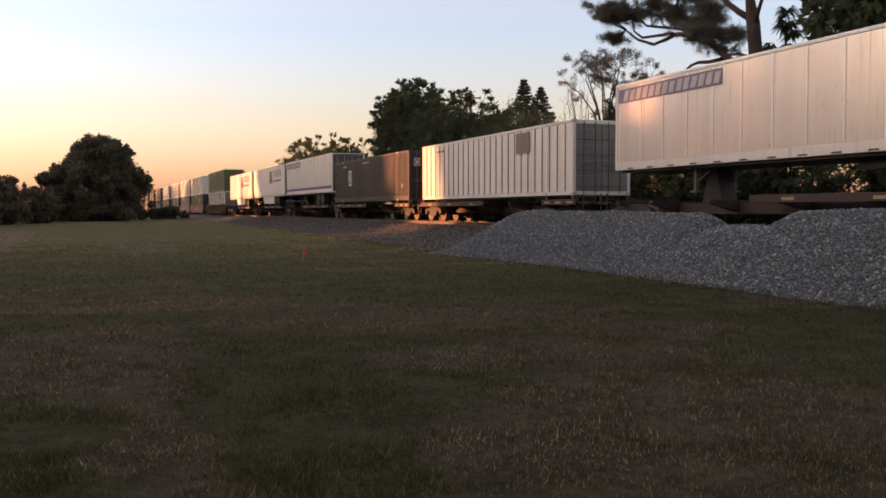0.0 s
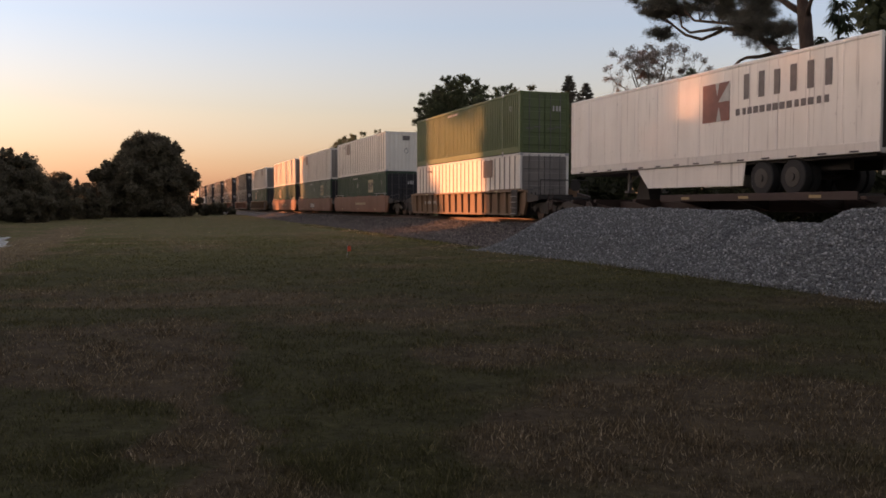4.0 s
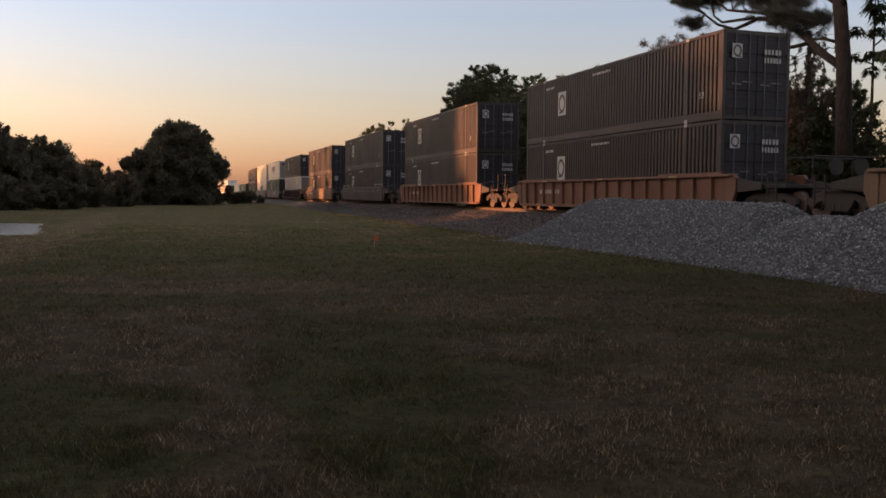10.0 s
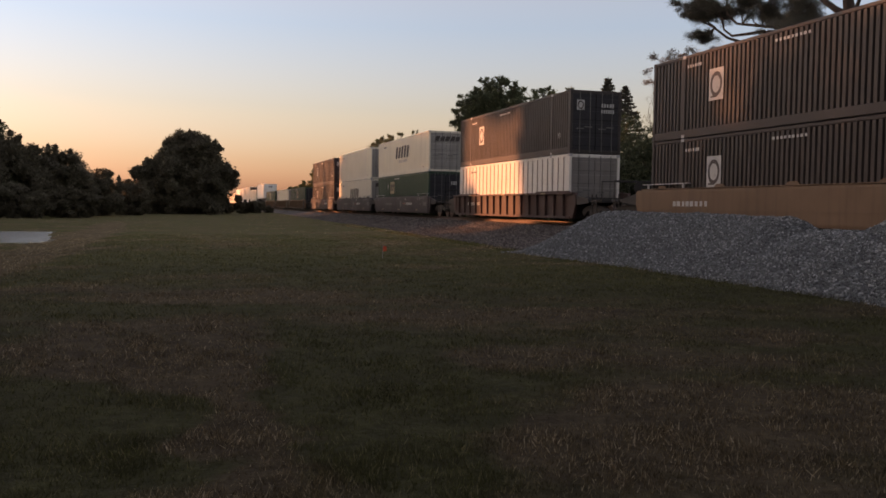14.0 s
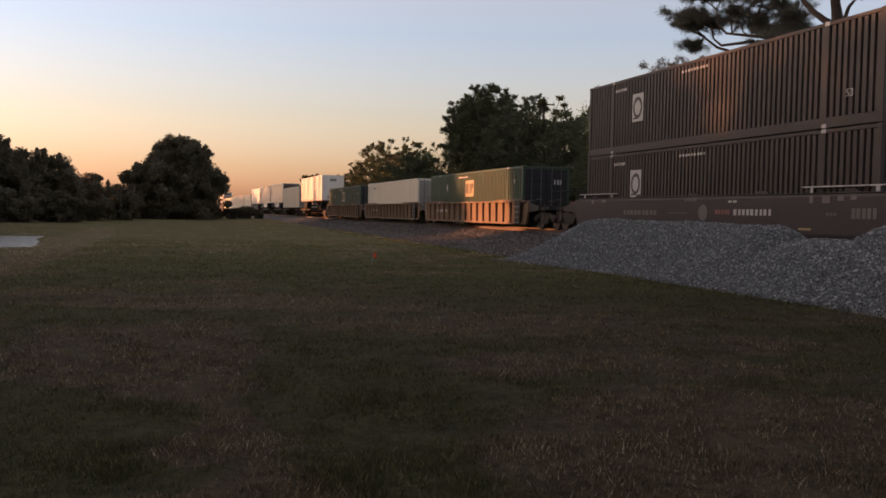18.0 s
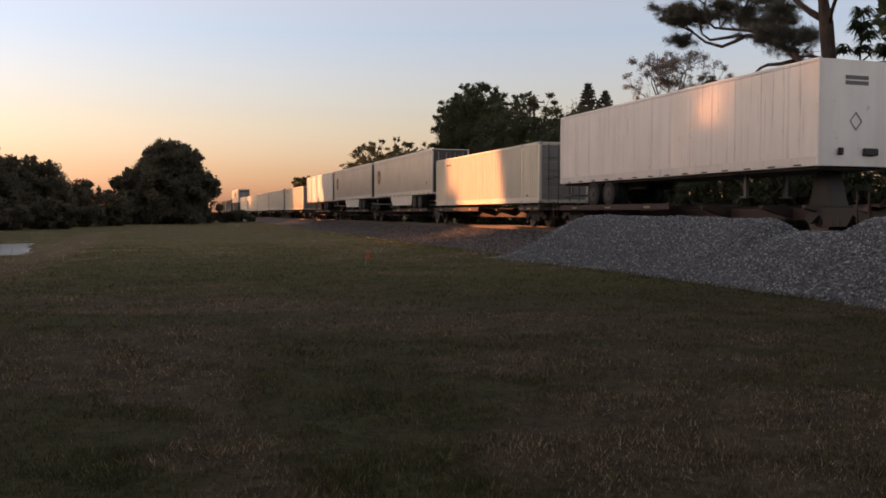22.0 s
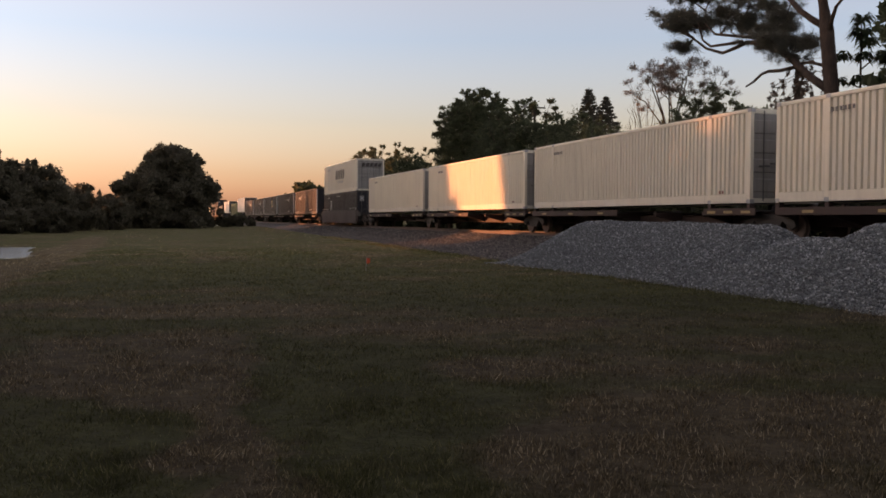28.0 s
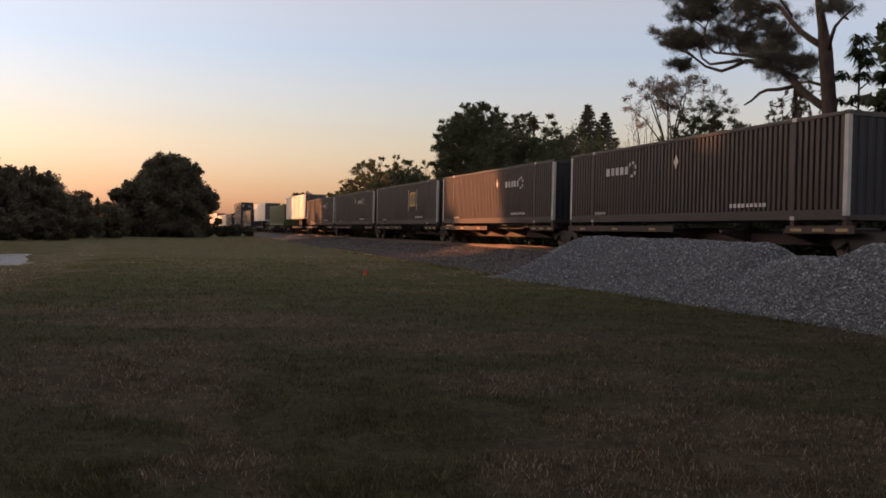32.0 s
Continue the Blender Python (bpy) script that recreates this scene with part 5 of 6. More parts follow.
def load(name):
    if name in ("white", "whitew", "whiteR", "whitex", "whitep"):
        return white_posts({"white": 11.25, "whitew": 11.25, "whiteR": 3.35}.get(name), "wall" if name in ("white", "whitew") else "doors", name == "whitew")
    if name.startswith("green"):
        return {"greenA": lambda: green_box(3.6, 8.5), "greenB": lambda: green_box(3.2, 7.8, True), "greenC": lambda: green_box(10.1, 12.3, figure=1.2),
                "greenD": lambda: green_box(10.35, 4.8), "greenE": lambda: green_box(7.4, 12.45)}[name]()
    if name == "olive":
        return green_box(0, 0, False, M_OLIVE, "faded olive green corrugated container")
    if name == "dark":
        return dark_box()
    if name == "lean":
        return cream_box("high", True)
    if name == "leanlow":
        return cream_box("low", True)
    return cream_box()


def build_train():
    floor = RAIL + 0.285
    count = len(UNITS)
    for i, u in enumerate(UNITS):
        s, kind = u[0], u[1]
        front_gap = s - (UNITS[i - 1][0] + LONG) if i else 3.2
        rear_gap = UNITS[i + 1][0] - (s + LONG) if i < count - 1 else 3.2
        if len(u) == 5:
            _, _, style, mat, n = u

            def joined(j):
                return n == 3 and 0 <= j < count and len(UNITS[j]) == 5 and UNITS[j][4] == 3 and UNITS[j][3] is mat and abs(UNITS[j][0] - s) < 20
            f = front_gap / 2 - 0.45 - (0 if joined(i - 1) else 0.45)
            r = rear_gap / 2 - 0.45 - (0 if joined(i + 1) else 0.45)
            marks = {1: "bars", 2: "plate", 3: "bars"}.get(i - 6, "")
            if mat is M_PURPLE:
                marks = "graffiti"
            elif mat is M_MAROON and i < 20:
                marks = "strips"
            tone = {M_YELLOW.name: "ochre", M_ORANGE.name: "faded orange", M_BROWN.name: "oxide brown", M_PURPLE.name: "dark purple", M_MAROON.name: "dark maroon"}[mat.name]
            c = well_car(tone + (" ribbed well car of an intermodal train" if style == "rib" else " smooth-sided well car of an intermodal train"), mat, style == "rib", f, r,
                         "none" if joined(i - 1) else "own", "shared" if joined(i + 1) else "own", marks)
            put_on_train(c, s, RAIL)
            names = kind.split("/")
            low = names[-1]
            put_on_train(load(low.rstrip("1")), s, floor)
            if len(names) == 2:
                put_on_train(load(names[0]), s, floor + HIGH + 0.012)
            continue
        lead = "nose_lead" if kind == "plainN" else "rear_lead" if kind in ("banner0", "banner1", "redblock", "shield", "plainD") else "box"

        def near(j):
            return 0 <= j < count and len(UNITS[j]) != 5 and abs(UNITS[j][0] - s) < 18.0
        c = spine_car("rusty brown spine car of an intermodal train", front_gap / 2 - (0 if near(i - 1) else 0.3), rear_gap / 2 - (0 if near(i + 1) else 0.3),
                      "none" if near(i - 1) else "own", "shared" if near(i + 1) else "own", lead)
        put_on_train(c, s, RAIL)
        if kind == "banner0":
            put_on_train(banner_trailer(0), s, RAIL)
        elif kind == "banner1":
            put_on_train(banner_trailer(1), s, RAIL)
        elif kind == "redblock":
            put_on_train(red_block_trailer(), s, RAIL)
        elif kind == "shield":
            put_on_train(shield_trailer(), s, RAIL)
        elif kind in ("plainN", "plainD"):
            put_on_train(trailer("white road trailer with scuffed panelled sides", "nose" if kind == "plainN" else "doors"), s, RAIL)
        elif kind == "posts_flat":
            put_on_train(white_posts(3.5), s, RAIL + 1.17)
        elif kind == "dark_flat":
            put_on_train(dark_box(), s, RAIL + 1.17)
        elif kind == "green_flat":
            put_on_train(green_box(0, 0, False, M_OLIVE, "faded olive green corrugated container"), s, RAIL + 1.17)
        elif kind == "cream_flat":
            put_on_train(cream_box(), s, RAIL + 1.17)
        else:
            put_on_train(framed_dark_box(kind.split("_")[1]), s, RAIL + 1.17)


build_train()

# ================= trees and plants =================
def leaf_cloud(blobs, count, size, seed, stretch=1.0, flat=0.75, mat=None, name="crown", soft=False):
    """Separate small leaves spread over many lumps (x, y, z, radius), most of them near each lump's skin."""
    rng = np.random.default_rng(seed)
    b = np.array(blobs, float)
    wgt = b[:, 3] ** 1.7
    pick = rng.choice(len(b), count, p=wgt / wgt.sum())
    d = rng.normal(size=(count, 3))
    d /= np.linalg.norm(d, axis=1)[:, None]
    r = b[pick, 3] * (rng.random(count) ** 0.45) * (0.8 + 0.4 * rng.random(count))
    if soft:
        r = b[pick, 3] * np.abs(rng.normal(size=count)) * 0.62
    skew = 0.65 + 0.75 * rng.random((len(b), 3))
    c = b[pick, :3] + d * r[:, None] * skew[pick] * np.array([1, 1, flat])
    u = rng.normal(size=(count, 3))
    u /= np.linalg.norm(u, axis=1)[:, None]
    w = np.cross(u, rng.normal(size=(count, 3)))
    w /= np.linalg.norm(w, axis=1)[:, None]
    s = size * (0.6 + 0.8 * rng.random(count))[:, None]
    v = np.zeros((count, 4, 3))
    v[:, 0] = c - u * s * stretch
    v[:, 1] = c + w * s * 0.5
    v[:, 2] = c + u * s * stretch
    v[:, 3] = c - w * s * 0.5
    return array_mesh(name, v, 4, mat)


def lumps(cx, cy, z0, z1, rx, ry, n, seed, rad=(0.16, 0.30)):
    """Lumps on and in an egg-shaped crown with an uneven outline."""
    rnd = random.Random(seed)
    out = []
    mid, half = (z0 + z1) / 2, (z1 - z0) / 2
    while len(out) < n:
        q = Vector((rnd.gauss(0, 1), rnd.gauss(0, 1), rnd.gauss(0, 1))).normalized() * rnd.random() ** 0.35
        k = 0.76 + 0.24 * rnd.random()
        out.append((cx + q.x * rx * k, cy + q.y * ry * k, mid + q.z * half * k, min(rx, ry, half) * rnd.uniform(*rad)))
    return out


def sprigs(blobs, cx, cy, cz, seed, share=0.6, length=(0.25, 0.8)):
    """Short leafy shoots that stand out from the outer lumps and make the outline uneven."""
    rnd = random.Random(seed)
    out = []
    for x, y, z, r in blobs:
        if rnd.random() > share:
            continue
        d = Vector((x - cx, y - cy, (z - cz) * 1.2)).normalized() + Vector((rnd.gauss(0, 0.4), rnd.gauss(0, 0.4), rnd.gauss(0.25, 0.4)))
        d.normalize()
        ln = r * rnd.uniform(*length)
        for k in range(4):
            q = r * 0.75 + ln * (k + 0.5) / 4
            out.append((x + d.x * q, y + d.y * q, z + d.z * q, r * (0.30 - 0.06 * k)))
    return blobs + out


def limbs(g, base, top, blobs, r, n, seed):
    """A tapered trunk with limbs that reach into the crown."""
    rnd = random.Random(seed)
    base, top = Vector(base), Vector(top)
    pts = [base.lerp(top, t) + Vector((rnd.gauss(0, 0.12), rnd.gauss(0, 0.12), 0)) * (t > 0) for t in (0, 0.25, 0.5, 0.75, 1)]
    g.tube(pts, [r * k for k in (1.25, 1, 0.8, 0.55, 0.25)], 9)
    for b in rnd.sample(blobs, min(n, len(blobs))):
        e = Vector(b[:3])
        t = rnd.uniform(0.3, 0.85)
        s = base.lerp(top, t)
        m = s.lerp(e, 0.5) + Vector((0, 0, rnd.uniform(-0.1, 0.5)))
        g.tube([s, m, e], [r * 0.42 * (1.2 - t), r * 0.26 * (1.2 - t), r * 0.08], 6)


def broad_tree(x, y, z0, z1, rx, ry, seed, label, leaves=9000, size=0.22, mat=None, name="tree", n=46, ground=0.0, group="", trunk=0.32, rad=(0.18, 0.34), ragged=0.5, soft=False):
    t = thing(name, label, "tree", group)
    blobs = lumps(x, y, z0, z1, rx, ry, n, seed, rad)
    g = Geo()
    limbs(g, (x, y, ground - 0.3), (x, y, z0 + (z1 - z0) * 0.75), blobs, trunk, 14, seed)
    part("trunk", g.mesh("trunk", M_BARK, 0, True), t)
    part("crown", leaf_cloud(sprigs(blobs, x, y, (z0 + z1) / 2, seed, ragged), leaves, size, seed, 1.0, 0.9, mat or M_LEAF, soft=soft), t)
    return t


def build_left_side():
    # the big rounded tree that the train comes out from behind
    t = thing("tree", "large dark rounded tree at the end of the lawn", "tree")
    blobs = (lumps(1.4, 141, -0.5, 10.5, 6.2, 4.0, 60, 27, (0.4, 0.6)) + lumps(1.2, 140, -0.5, 9.6, 8.6, 6.5, 170, 21, (0.15, 0.27)) + lumps(0.5, 139, -0.8, 3.5, 8.8, 6, 60, 26, (0.4, 0.7)) + lumps(1.9, 140, 7.0, 12.9, 4.2, 4.0, 80, 22, (0.24, 0.40))
             + lumps(6.6, 139, 3.0, 9.2, 3.2, 2.6, 34, 23, (0.16, 0.3)) + lumps(-4.5, 140, 3.5, 8.0, 2.4, 3.0, 20, 24) + lumps(4.4, 140, 6.0, 12.6, 3.0, 3.0, 44, 25, (0.14, 0.26)))
    g = Geo()
    limbs(g, (1.6, 140, -0.3), (1.9, 140, 11), blobs, 0.5, 26, 3)
    part("trunk", g.mesh("trunk", M_BARK, 0, True), t)
    part("crown", leaf_cloud(blobs, 200000, 0.22, 5, 1.0, 0.9, M_LEAF3), t)
    broad_tree(9.9, 138, -0.4, 2.9, 2.8, 2.0, 31, "low dark shrub beside the lawn", 3500, 0.25, M_LEAF3, "shrub", 20, 0, "", 0.08)
    broad_tree(12.6, 140, -0.4, 2.3, 2.4, 2.0, 32, "low dark shrub beside the lawn", 3000, 0.25, M_LEAF3, "shrub", 18, 0, "", 0.08)
    broad_tree(-9.5, 138, 0.2, 7.4, 1.2, 1.4, 33, "slender dark tree beside a larger one", 2500, 0.25, M_LEAF3, "tree", 20, 0, "", 0.12)
    # wooded bank beyond the canal
    spec = ((-17.5, 104, 9.0, 5.2), (-12.9, 108, 7.9, 4.0), (-9.0, 112, 5.6, 3.4), (-5.6, 118, 4.6, 3.0), (-22, 100, 9.4, 5.0), (-6.5, 150, 5.6, 5.5), (-14, 158, 5.5, 6.0), (-10, 96, 3.2, 3.0), (-14.5, 92, 3.6, 3.4))
    for i, (x, y, h, r) in enumerate(spec):
        broad_tree(x, y, -0.6, h, r, r, 40 + i, "dark leafy tree on the canal bank", 38000 if h > 6 else 18000, 0.15, M_LEAF3, "tree", 90, 0, "trees on the canal bank", 0.25, (0.12, 0.26))


def build_shade_trees():
    """A double row of trees added along the far bank, mostly out of view, to keep the low sun off the lawn but for a
    few gaps.
    """
    shift = 46.3 / math.tan(radians(SUN_TURN))
    low = 22.2

    def one(x, y, z0, h, seed, leaves=34000):
        broad_tree(x + rnd.uniform(-0.5, 0.5), y, z0, h, 4.0, 4.3, seed, "leafy shade tree added along the canal", leaves, 0.24, M_LEAF2, "tree", 80, 0, "row of trees along the canal", 0.3, (0.26, 0.42))

    def height(y):
        return 12.5 if y < 25 else 20.0 if y < 40 else 13.5 if y < 71 else 19.0 if y < 82 else 26.0 if y < 95 else 18.0 if y < 130 else 12.0
    rnd = random.Random(77)
    for y in [38.6, 34.4, 30.0, low, 16.2] + [11.3 - 5.2 * i for i in range(8)] + [54.7 + 5.2 * i for i in range(8)] + [121.0 + 5.2 * i for i in range(8)]:
        one(-29, y + shift, -3.0 if y == low else -7.0, 9.7 if y == low else height(y) + rnd.uniform(-0.4, 0.8), int(y * 10) + 500, 60000 if y < 40 or 82 < y < 95 else 34000)
    for i in range(13):
        broad_tree(-29, 164 + 7 * i + shift, -4, 10.5, 4.0, 5.0, 560 + i, "leafy shade tree added along the canal", 5000, 0.7, M_LEAF2, "tree", 40, 0, "row of trees along the canal", 0.3, (0.3, 0.46))
    # sparse unseen tree added to soften the sun streak
    one(-33, 22.9 + shift + 2.3, 5.0, 15.0, 566, 2600)
    # one thin tree in the second gap and high crowns over it, added to shape its light
    one(-29, 107 + shift, -4.0, 9.0, 571, 5000)
    for y in (95, 99, 103, 107, 111, 115, 119):
        one(-31, y + 1.2 + shift, 11.6, 25.0, 580 + y, 48000)
    shift += 6.0 / math.tan(radians(SUN_TURN))
    for y in [36.6, 32.0] + [13.6 - 5.2 * i for i in range(8)] + [57.8 + 5.2 * i for i in range(7)] + [124 + 5.2 * i for i in range(7)]:
        one(-35, y + shift, -7.0, height(y) + rnd.uniform(0, 1.0), int(y * 10) + 900, 30000 if y < 40 else 17000)
    shift -= 6.0 / math.tan(radians(SUN_TURN))
    # unseen trees added behind the lawn, at the camera's back, to dim sky light
    for i in range(10):
        broad_tree(-48 + i * 10, -42 + rnd.uniform(-3, 3), -2, 15 + rnd.uniform(-1, 2), 6.0, 5.0, 1300 + i, "unseen leafy tree added behind the lawn", 7000, 0.5, M_LEAF2, "tree", 50, 0, "trees behind the lawn", 0.3, (0.26, 0.42))

    # unseen low hedge that closes the gap's foot, and one high crown that leans over its top, added to trim the sun
    # patch
    for y in (44.3, 46.0, 47.7, 49.4, 95, 97.5, 100, 102.5, 105, 107.5, 110, 112.5, 115, 117.5, 120):
        broad_tree(-29.3, y + shift, -1.5, 4.35, 1.3, 2.2, 700 + int(y * 10), "dense low shade shrub added along the canal", 9000, 0.2, M_LEAF2, "shrub", 60, 0, "row of shrubs along the canal", 0.08, (0.3, 0.5), 0.0)
    t = thing("tree", "tall shade tree added over a gap by the canal", "tree", "row of trees along the canal")
    blobs = lumps(-34.0, 49.8 + shift, 11.2, 21.5, 4.5, 8.5, 130, 91, (0.26, 0.42))
    g = Geo().tube([(-34, 38.0 + shift, -0.3), (-34, 38.8 + shift, 7), (-34, 42.0 + shift, 13), (-34, 47.0 + shift, 16)], [0.4, 0.33, 0.25, 0.1], 9)
    part("trunk", g.mesh("trunk", M_BARK, 0, True), t)
    part("crown", leaf_cloud(blobs, 60000, 0.36, 92, 1.0, 0.9, M_LEAF2), t)


def sprays(tree, x, y, z, rx, ry, rz, n, seed, ln):
    """Forking leafy shoots that stand out of a crown's upper side, all round."""
    rnd = random.Random(seed)
    g = Geo()
    tips = []
    for _ in range(n):
        d = Vector((rnd.gauss(0, 1), rnd.gauss(0, 1), abs(rnd.gauss(0.35, 0.8)))).normalized()
        p = Vector((x + d.x * rx * 0.9, y + d.y * ry * 0.9, z + d.z * rz * 0.9))
        twigs(g, rnd, p, (d + Vector((rnd.gauss(0, 0.4), rnd.gauss(0, 0.4), rnd.gauss(0.2, 0.3)))).normalized(), ln * rnd.uniform(0.5, 1.0), 0.035, 2, tips, 0.1, 0.55)
    tagged(part("brushwood", g.mesh("brushwood", M_BARK), tree), kind="stuff")
    tagged(part("foliage", leaf_cloud([(*q, 0.22) for q in tips], len(tips) * 30, 0.085, seed, 1.2, 0.9, M_LEAF, "foliage", True), tree), kind="stuff")


def build_back_trees():
    """The wood behind the track."""
    g = "wood behind the track"
    # the tall oak and its neighbours
    oak = broad_tree(35, 95.5, 3.0, 16.6, 3.4, 11.0, 61, "tall dark oak with a ragged crown behind the track", 190000, 0.10, M_LEAF, "tree", 620, 0, g, 0.5, (0.10, 0.26), 0.6, True)
    sprays(oak, 35, 95.5, 9.8, 3.0, 10.2, 6.2, 110, 611, 0.85)
    sprays(oak, 35, 83, 11.6, 1.0, 2.6, 1.6, 9, 612, 0.8)
    for y, h, r, seed in ((78, 11.8, 6.0, 62), (71.3, 11.6, 4.6, 624)):
        t = broad_tree(33, y, 1.0, h, 5.0, r, seed, "dense dark tree behind the track", 90000, 0.095, M_LEAF2, "tree", 320, 0, g, 0.4, (0.07, 0.16), 0.8, True)
        sprays(t, 33, y, h * 0.55, 4.6, r, h * 0.46, 46, seed + 5, 0.7)
    for y, h, r, seed in ((117, 10.6, 6.5, 63), (129, 12.4, 7.5, 64), (146, 13.2, 7.5, 65)):
        t = broad_tree(34.5, y, 0.0, h, 5.0, r, seed, "dark tree with an uneven top behind the track", 75000, 0.12, M_LEAF, "tree", 260, 0, g, 0.4, (0.07, 0.16), 0.8, True)
        sprays(t, 34.5, y, h * 0.52, 4.8, r, h * 0.48, 30, seed + 5, 0.9)
    broad_tree(34, 164, 0.5, 8.8, 4.5, 8.0, 66, "dark tree behind the track", 7000, 0.34, M_LEAF2, "tree", 90, 0, g, 0.3, (0.13, 0.24))
    broad_tree(35, 186, 0.5, 7.4, 4.5, 9.0, 67, "dark tree behind the track", 6000, 0.38, M_LEAF2, "tree", 90, 0, g, 0.3, (0.13, 0.24))
    broad_tree(34, 208, 3.5, 11.4, 4.2, 7.5, 68, "flat-topped dark tree behind the track", 6000, 0.36, M_LEAF, "tree", 90, 0, g, 0.3, (0.13, 0.24))
    broad_tree(34, 235, 0.5, 8.2, 4.5, 12, 69, "dark tree behind the track", 6000, 0.42, M_LEAF2, "tree", 90, 0, g, 0.3, (0.13, 0.24))
    for i, (x, y, h, r) in enumerate(((33, 64, 10.6, 5.0), (31, 56, 7.9, 4.0), (30, 49.5, 6.6, 3.6), (31, 43.5, 6.4, 3.6), (31, 38, 6.4, 3.2), (30.5, 33, 6.0, 3.0), (31, 27, 6.6, 3.6), (30, 21, 6.4, 3.8), (30, 14, 6.5, 4.0))):
        broad_tree(x, y, 0.2, h, r, r + 0.6, 80 + i, "leafy dark undergrowth tree behind the track", 30000, 0.085, M_LEAF2, "tree", 180, 0, g, 0.2, (0.10, 0.2), 0.8, True)
    for i in range(48):
        y = 16 + i * 5.6
        broad_tree(25.6 + 0.8 * math.sin(i * 2.1), y, -0.4, 2.9 + 0.6 * math.sin(i * 1.3), 1.7, 3.3, 200 + i, "dense dark shrub in the undergrowth by the track", 3600, 0.2, M_SHADE, "shrub", 36, 0, "undergrowth by the track", 0.08, (0.25, 0.45))
    # far wood that closes the distance
    rnd = random.Random(5)
    for i in range(16):
        y = 300 + i * 26
        broad_tree(40 + rnd.uniform(-4, 6) + i * 1.5, y, 0, 7 + rnd.uniform(-1, 2), 8, 14, 120 + i, "distant dark leafy tree on the horizon", 1800, 0.8, M_LEAF2, "tree", 24, 0, "distant wood")
    for i in range(16):
        x = 14 - i * 11
        broad_tree(x, 330 + rnd.uniform(-15, 25), 0, 6.0 + rnd.uniform(-1, 1.5), 9, 8, 150 + i, "distant dark leafy tree on the horizon", 1800, 0.7, M_LEAF2, "tree", 24, 0, "distant wood")


def conifer(x, y, z1, r, seed):
    """A tiered, narrow conifer."""
    t = thing("conifer", "narrow tiered conifer above the wood", "tree", "tiered conifers")
    g = Geo().tube([(x, y, -0.3), (x, y, z1 * 0.5), (x, y, z1)], [0.22, 0.14, 0.03], 8)
    rnd = random.Random(seed)
    blobs = []
    z = 3.0
    while z < z1 - 0.1:
        k = (z1 - z) / (z1 - 3.0)
        for j in range(13):
            an = rnd.uniform(0, 6.283)
            rr = (r * k + 0.06) * rnd.uniform(0.85, 1.1)
            tip = (x + math.cos(an) * rr, y + math.sin(an) * rr, z + 0.12)
            g.tube([(x, y, z), tip], [0.04, 0.012], 5)
            for q in (0.35, 0.6, 0.85, 1.0):
                blobs.append((x + (tip[0] - x) * q, y + (tip[1] - y) * q, z + 0.12 * q, 0.13))
        z += 0.30
    part("trunk", g.mesh("trunk", M_BARK), t)
    part("crown", leaf_cloud(blobs, 16000, 0.11, seed, 1.3, 0.5, M_NEEDLE), t)


def needle_tufts(centres, seed, mat):
    """Starbursts of long thin needles round each twig end (x, y, z, radius)."""
    rng = np.random.default_rng(seed)
    c = np.repeat(np.array(centres, float), 120, axis=0)
    k = len(c)
    d = rng.normal(size=(k, 3)) + np.array([0, 0, 0.25])
    d /= np.linalg.norm(d, axis=1)[:, None]
    w = np.cross(d, rng.normal(size=(k, 3)))
    w /= np.linalg.norm(w, axis=1)[:, None]
    o = c[:, :3] + rng.normal(size=(k, 3)) * c[:, 3:] * 0.32
    v = np.zeros((k, 3, 3))
    v[:, 0] = o - w * 0.008
    v[:, 1] = o + w * 0.008
    v[:, 2] = o + d * c[:, 3:] * (0.55 + 0.5 * rng.random((k, 1))) + np.array([0, 0, -0.02])
    return array_mesh("needles", v, 3, mat)


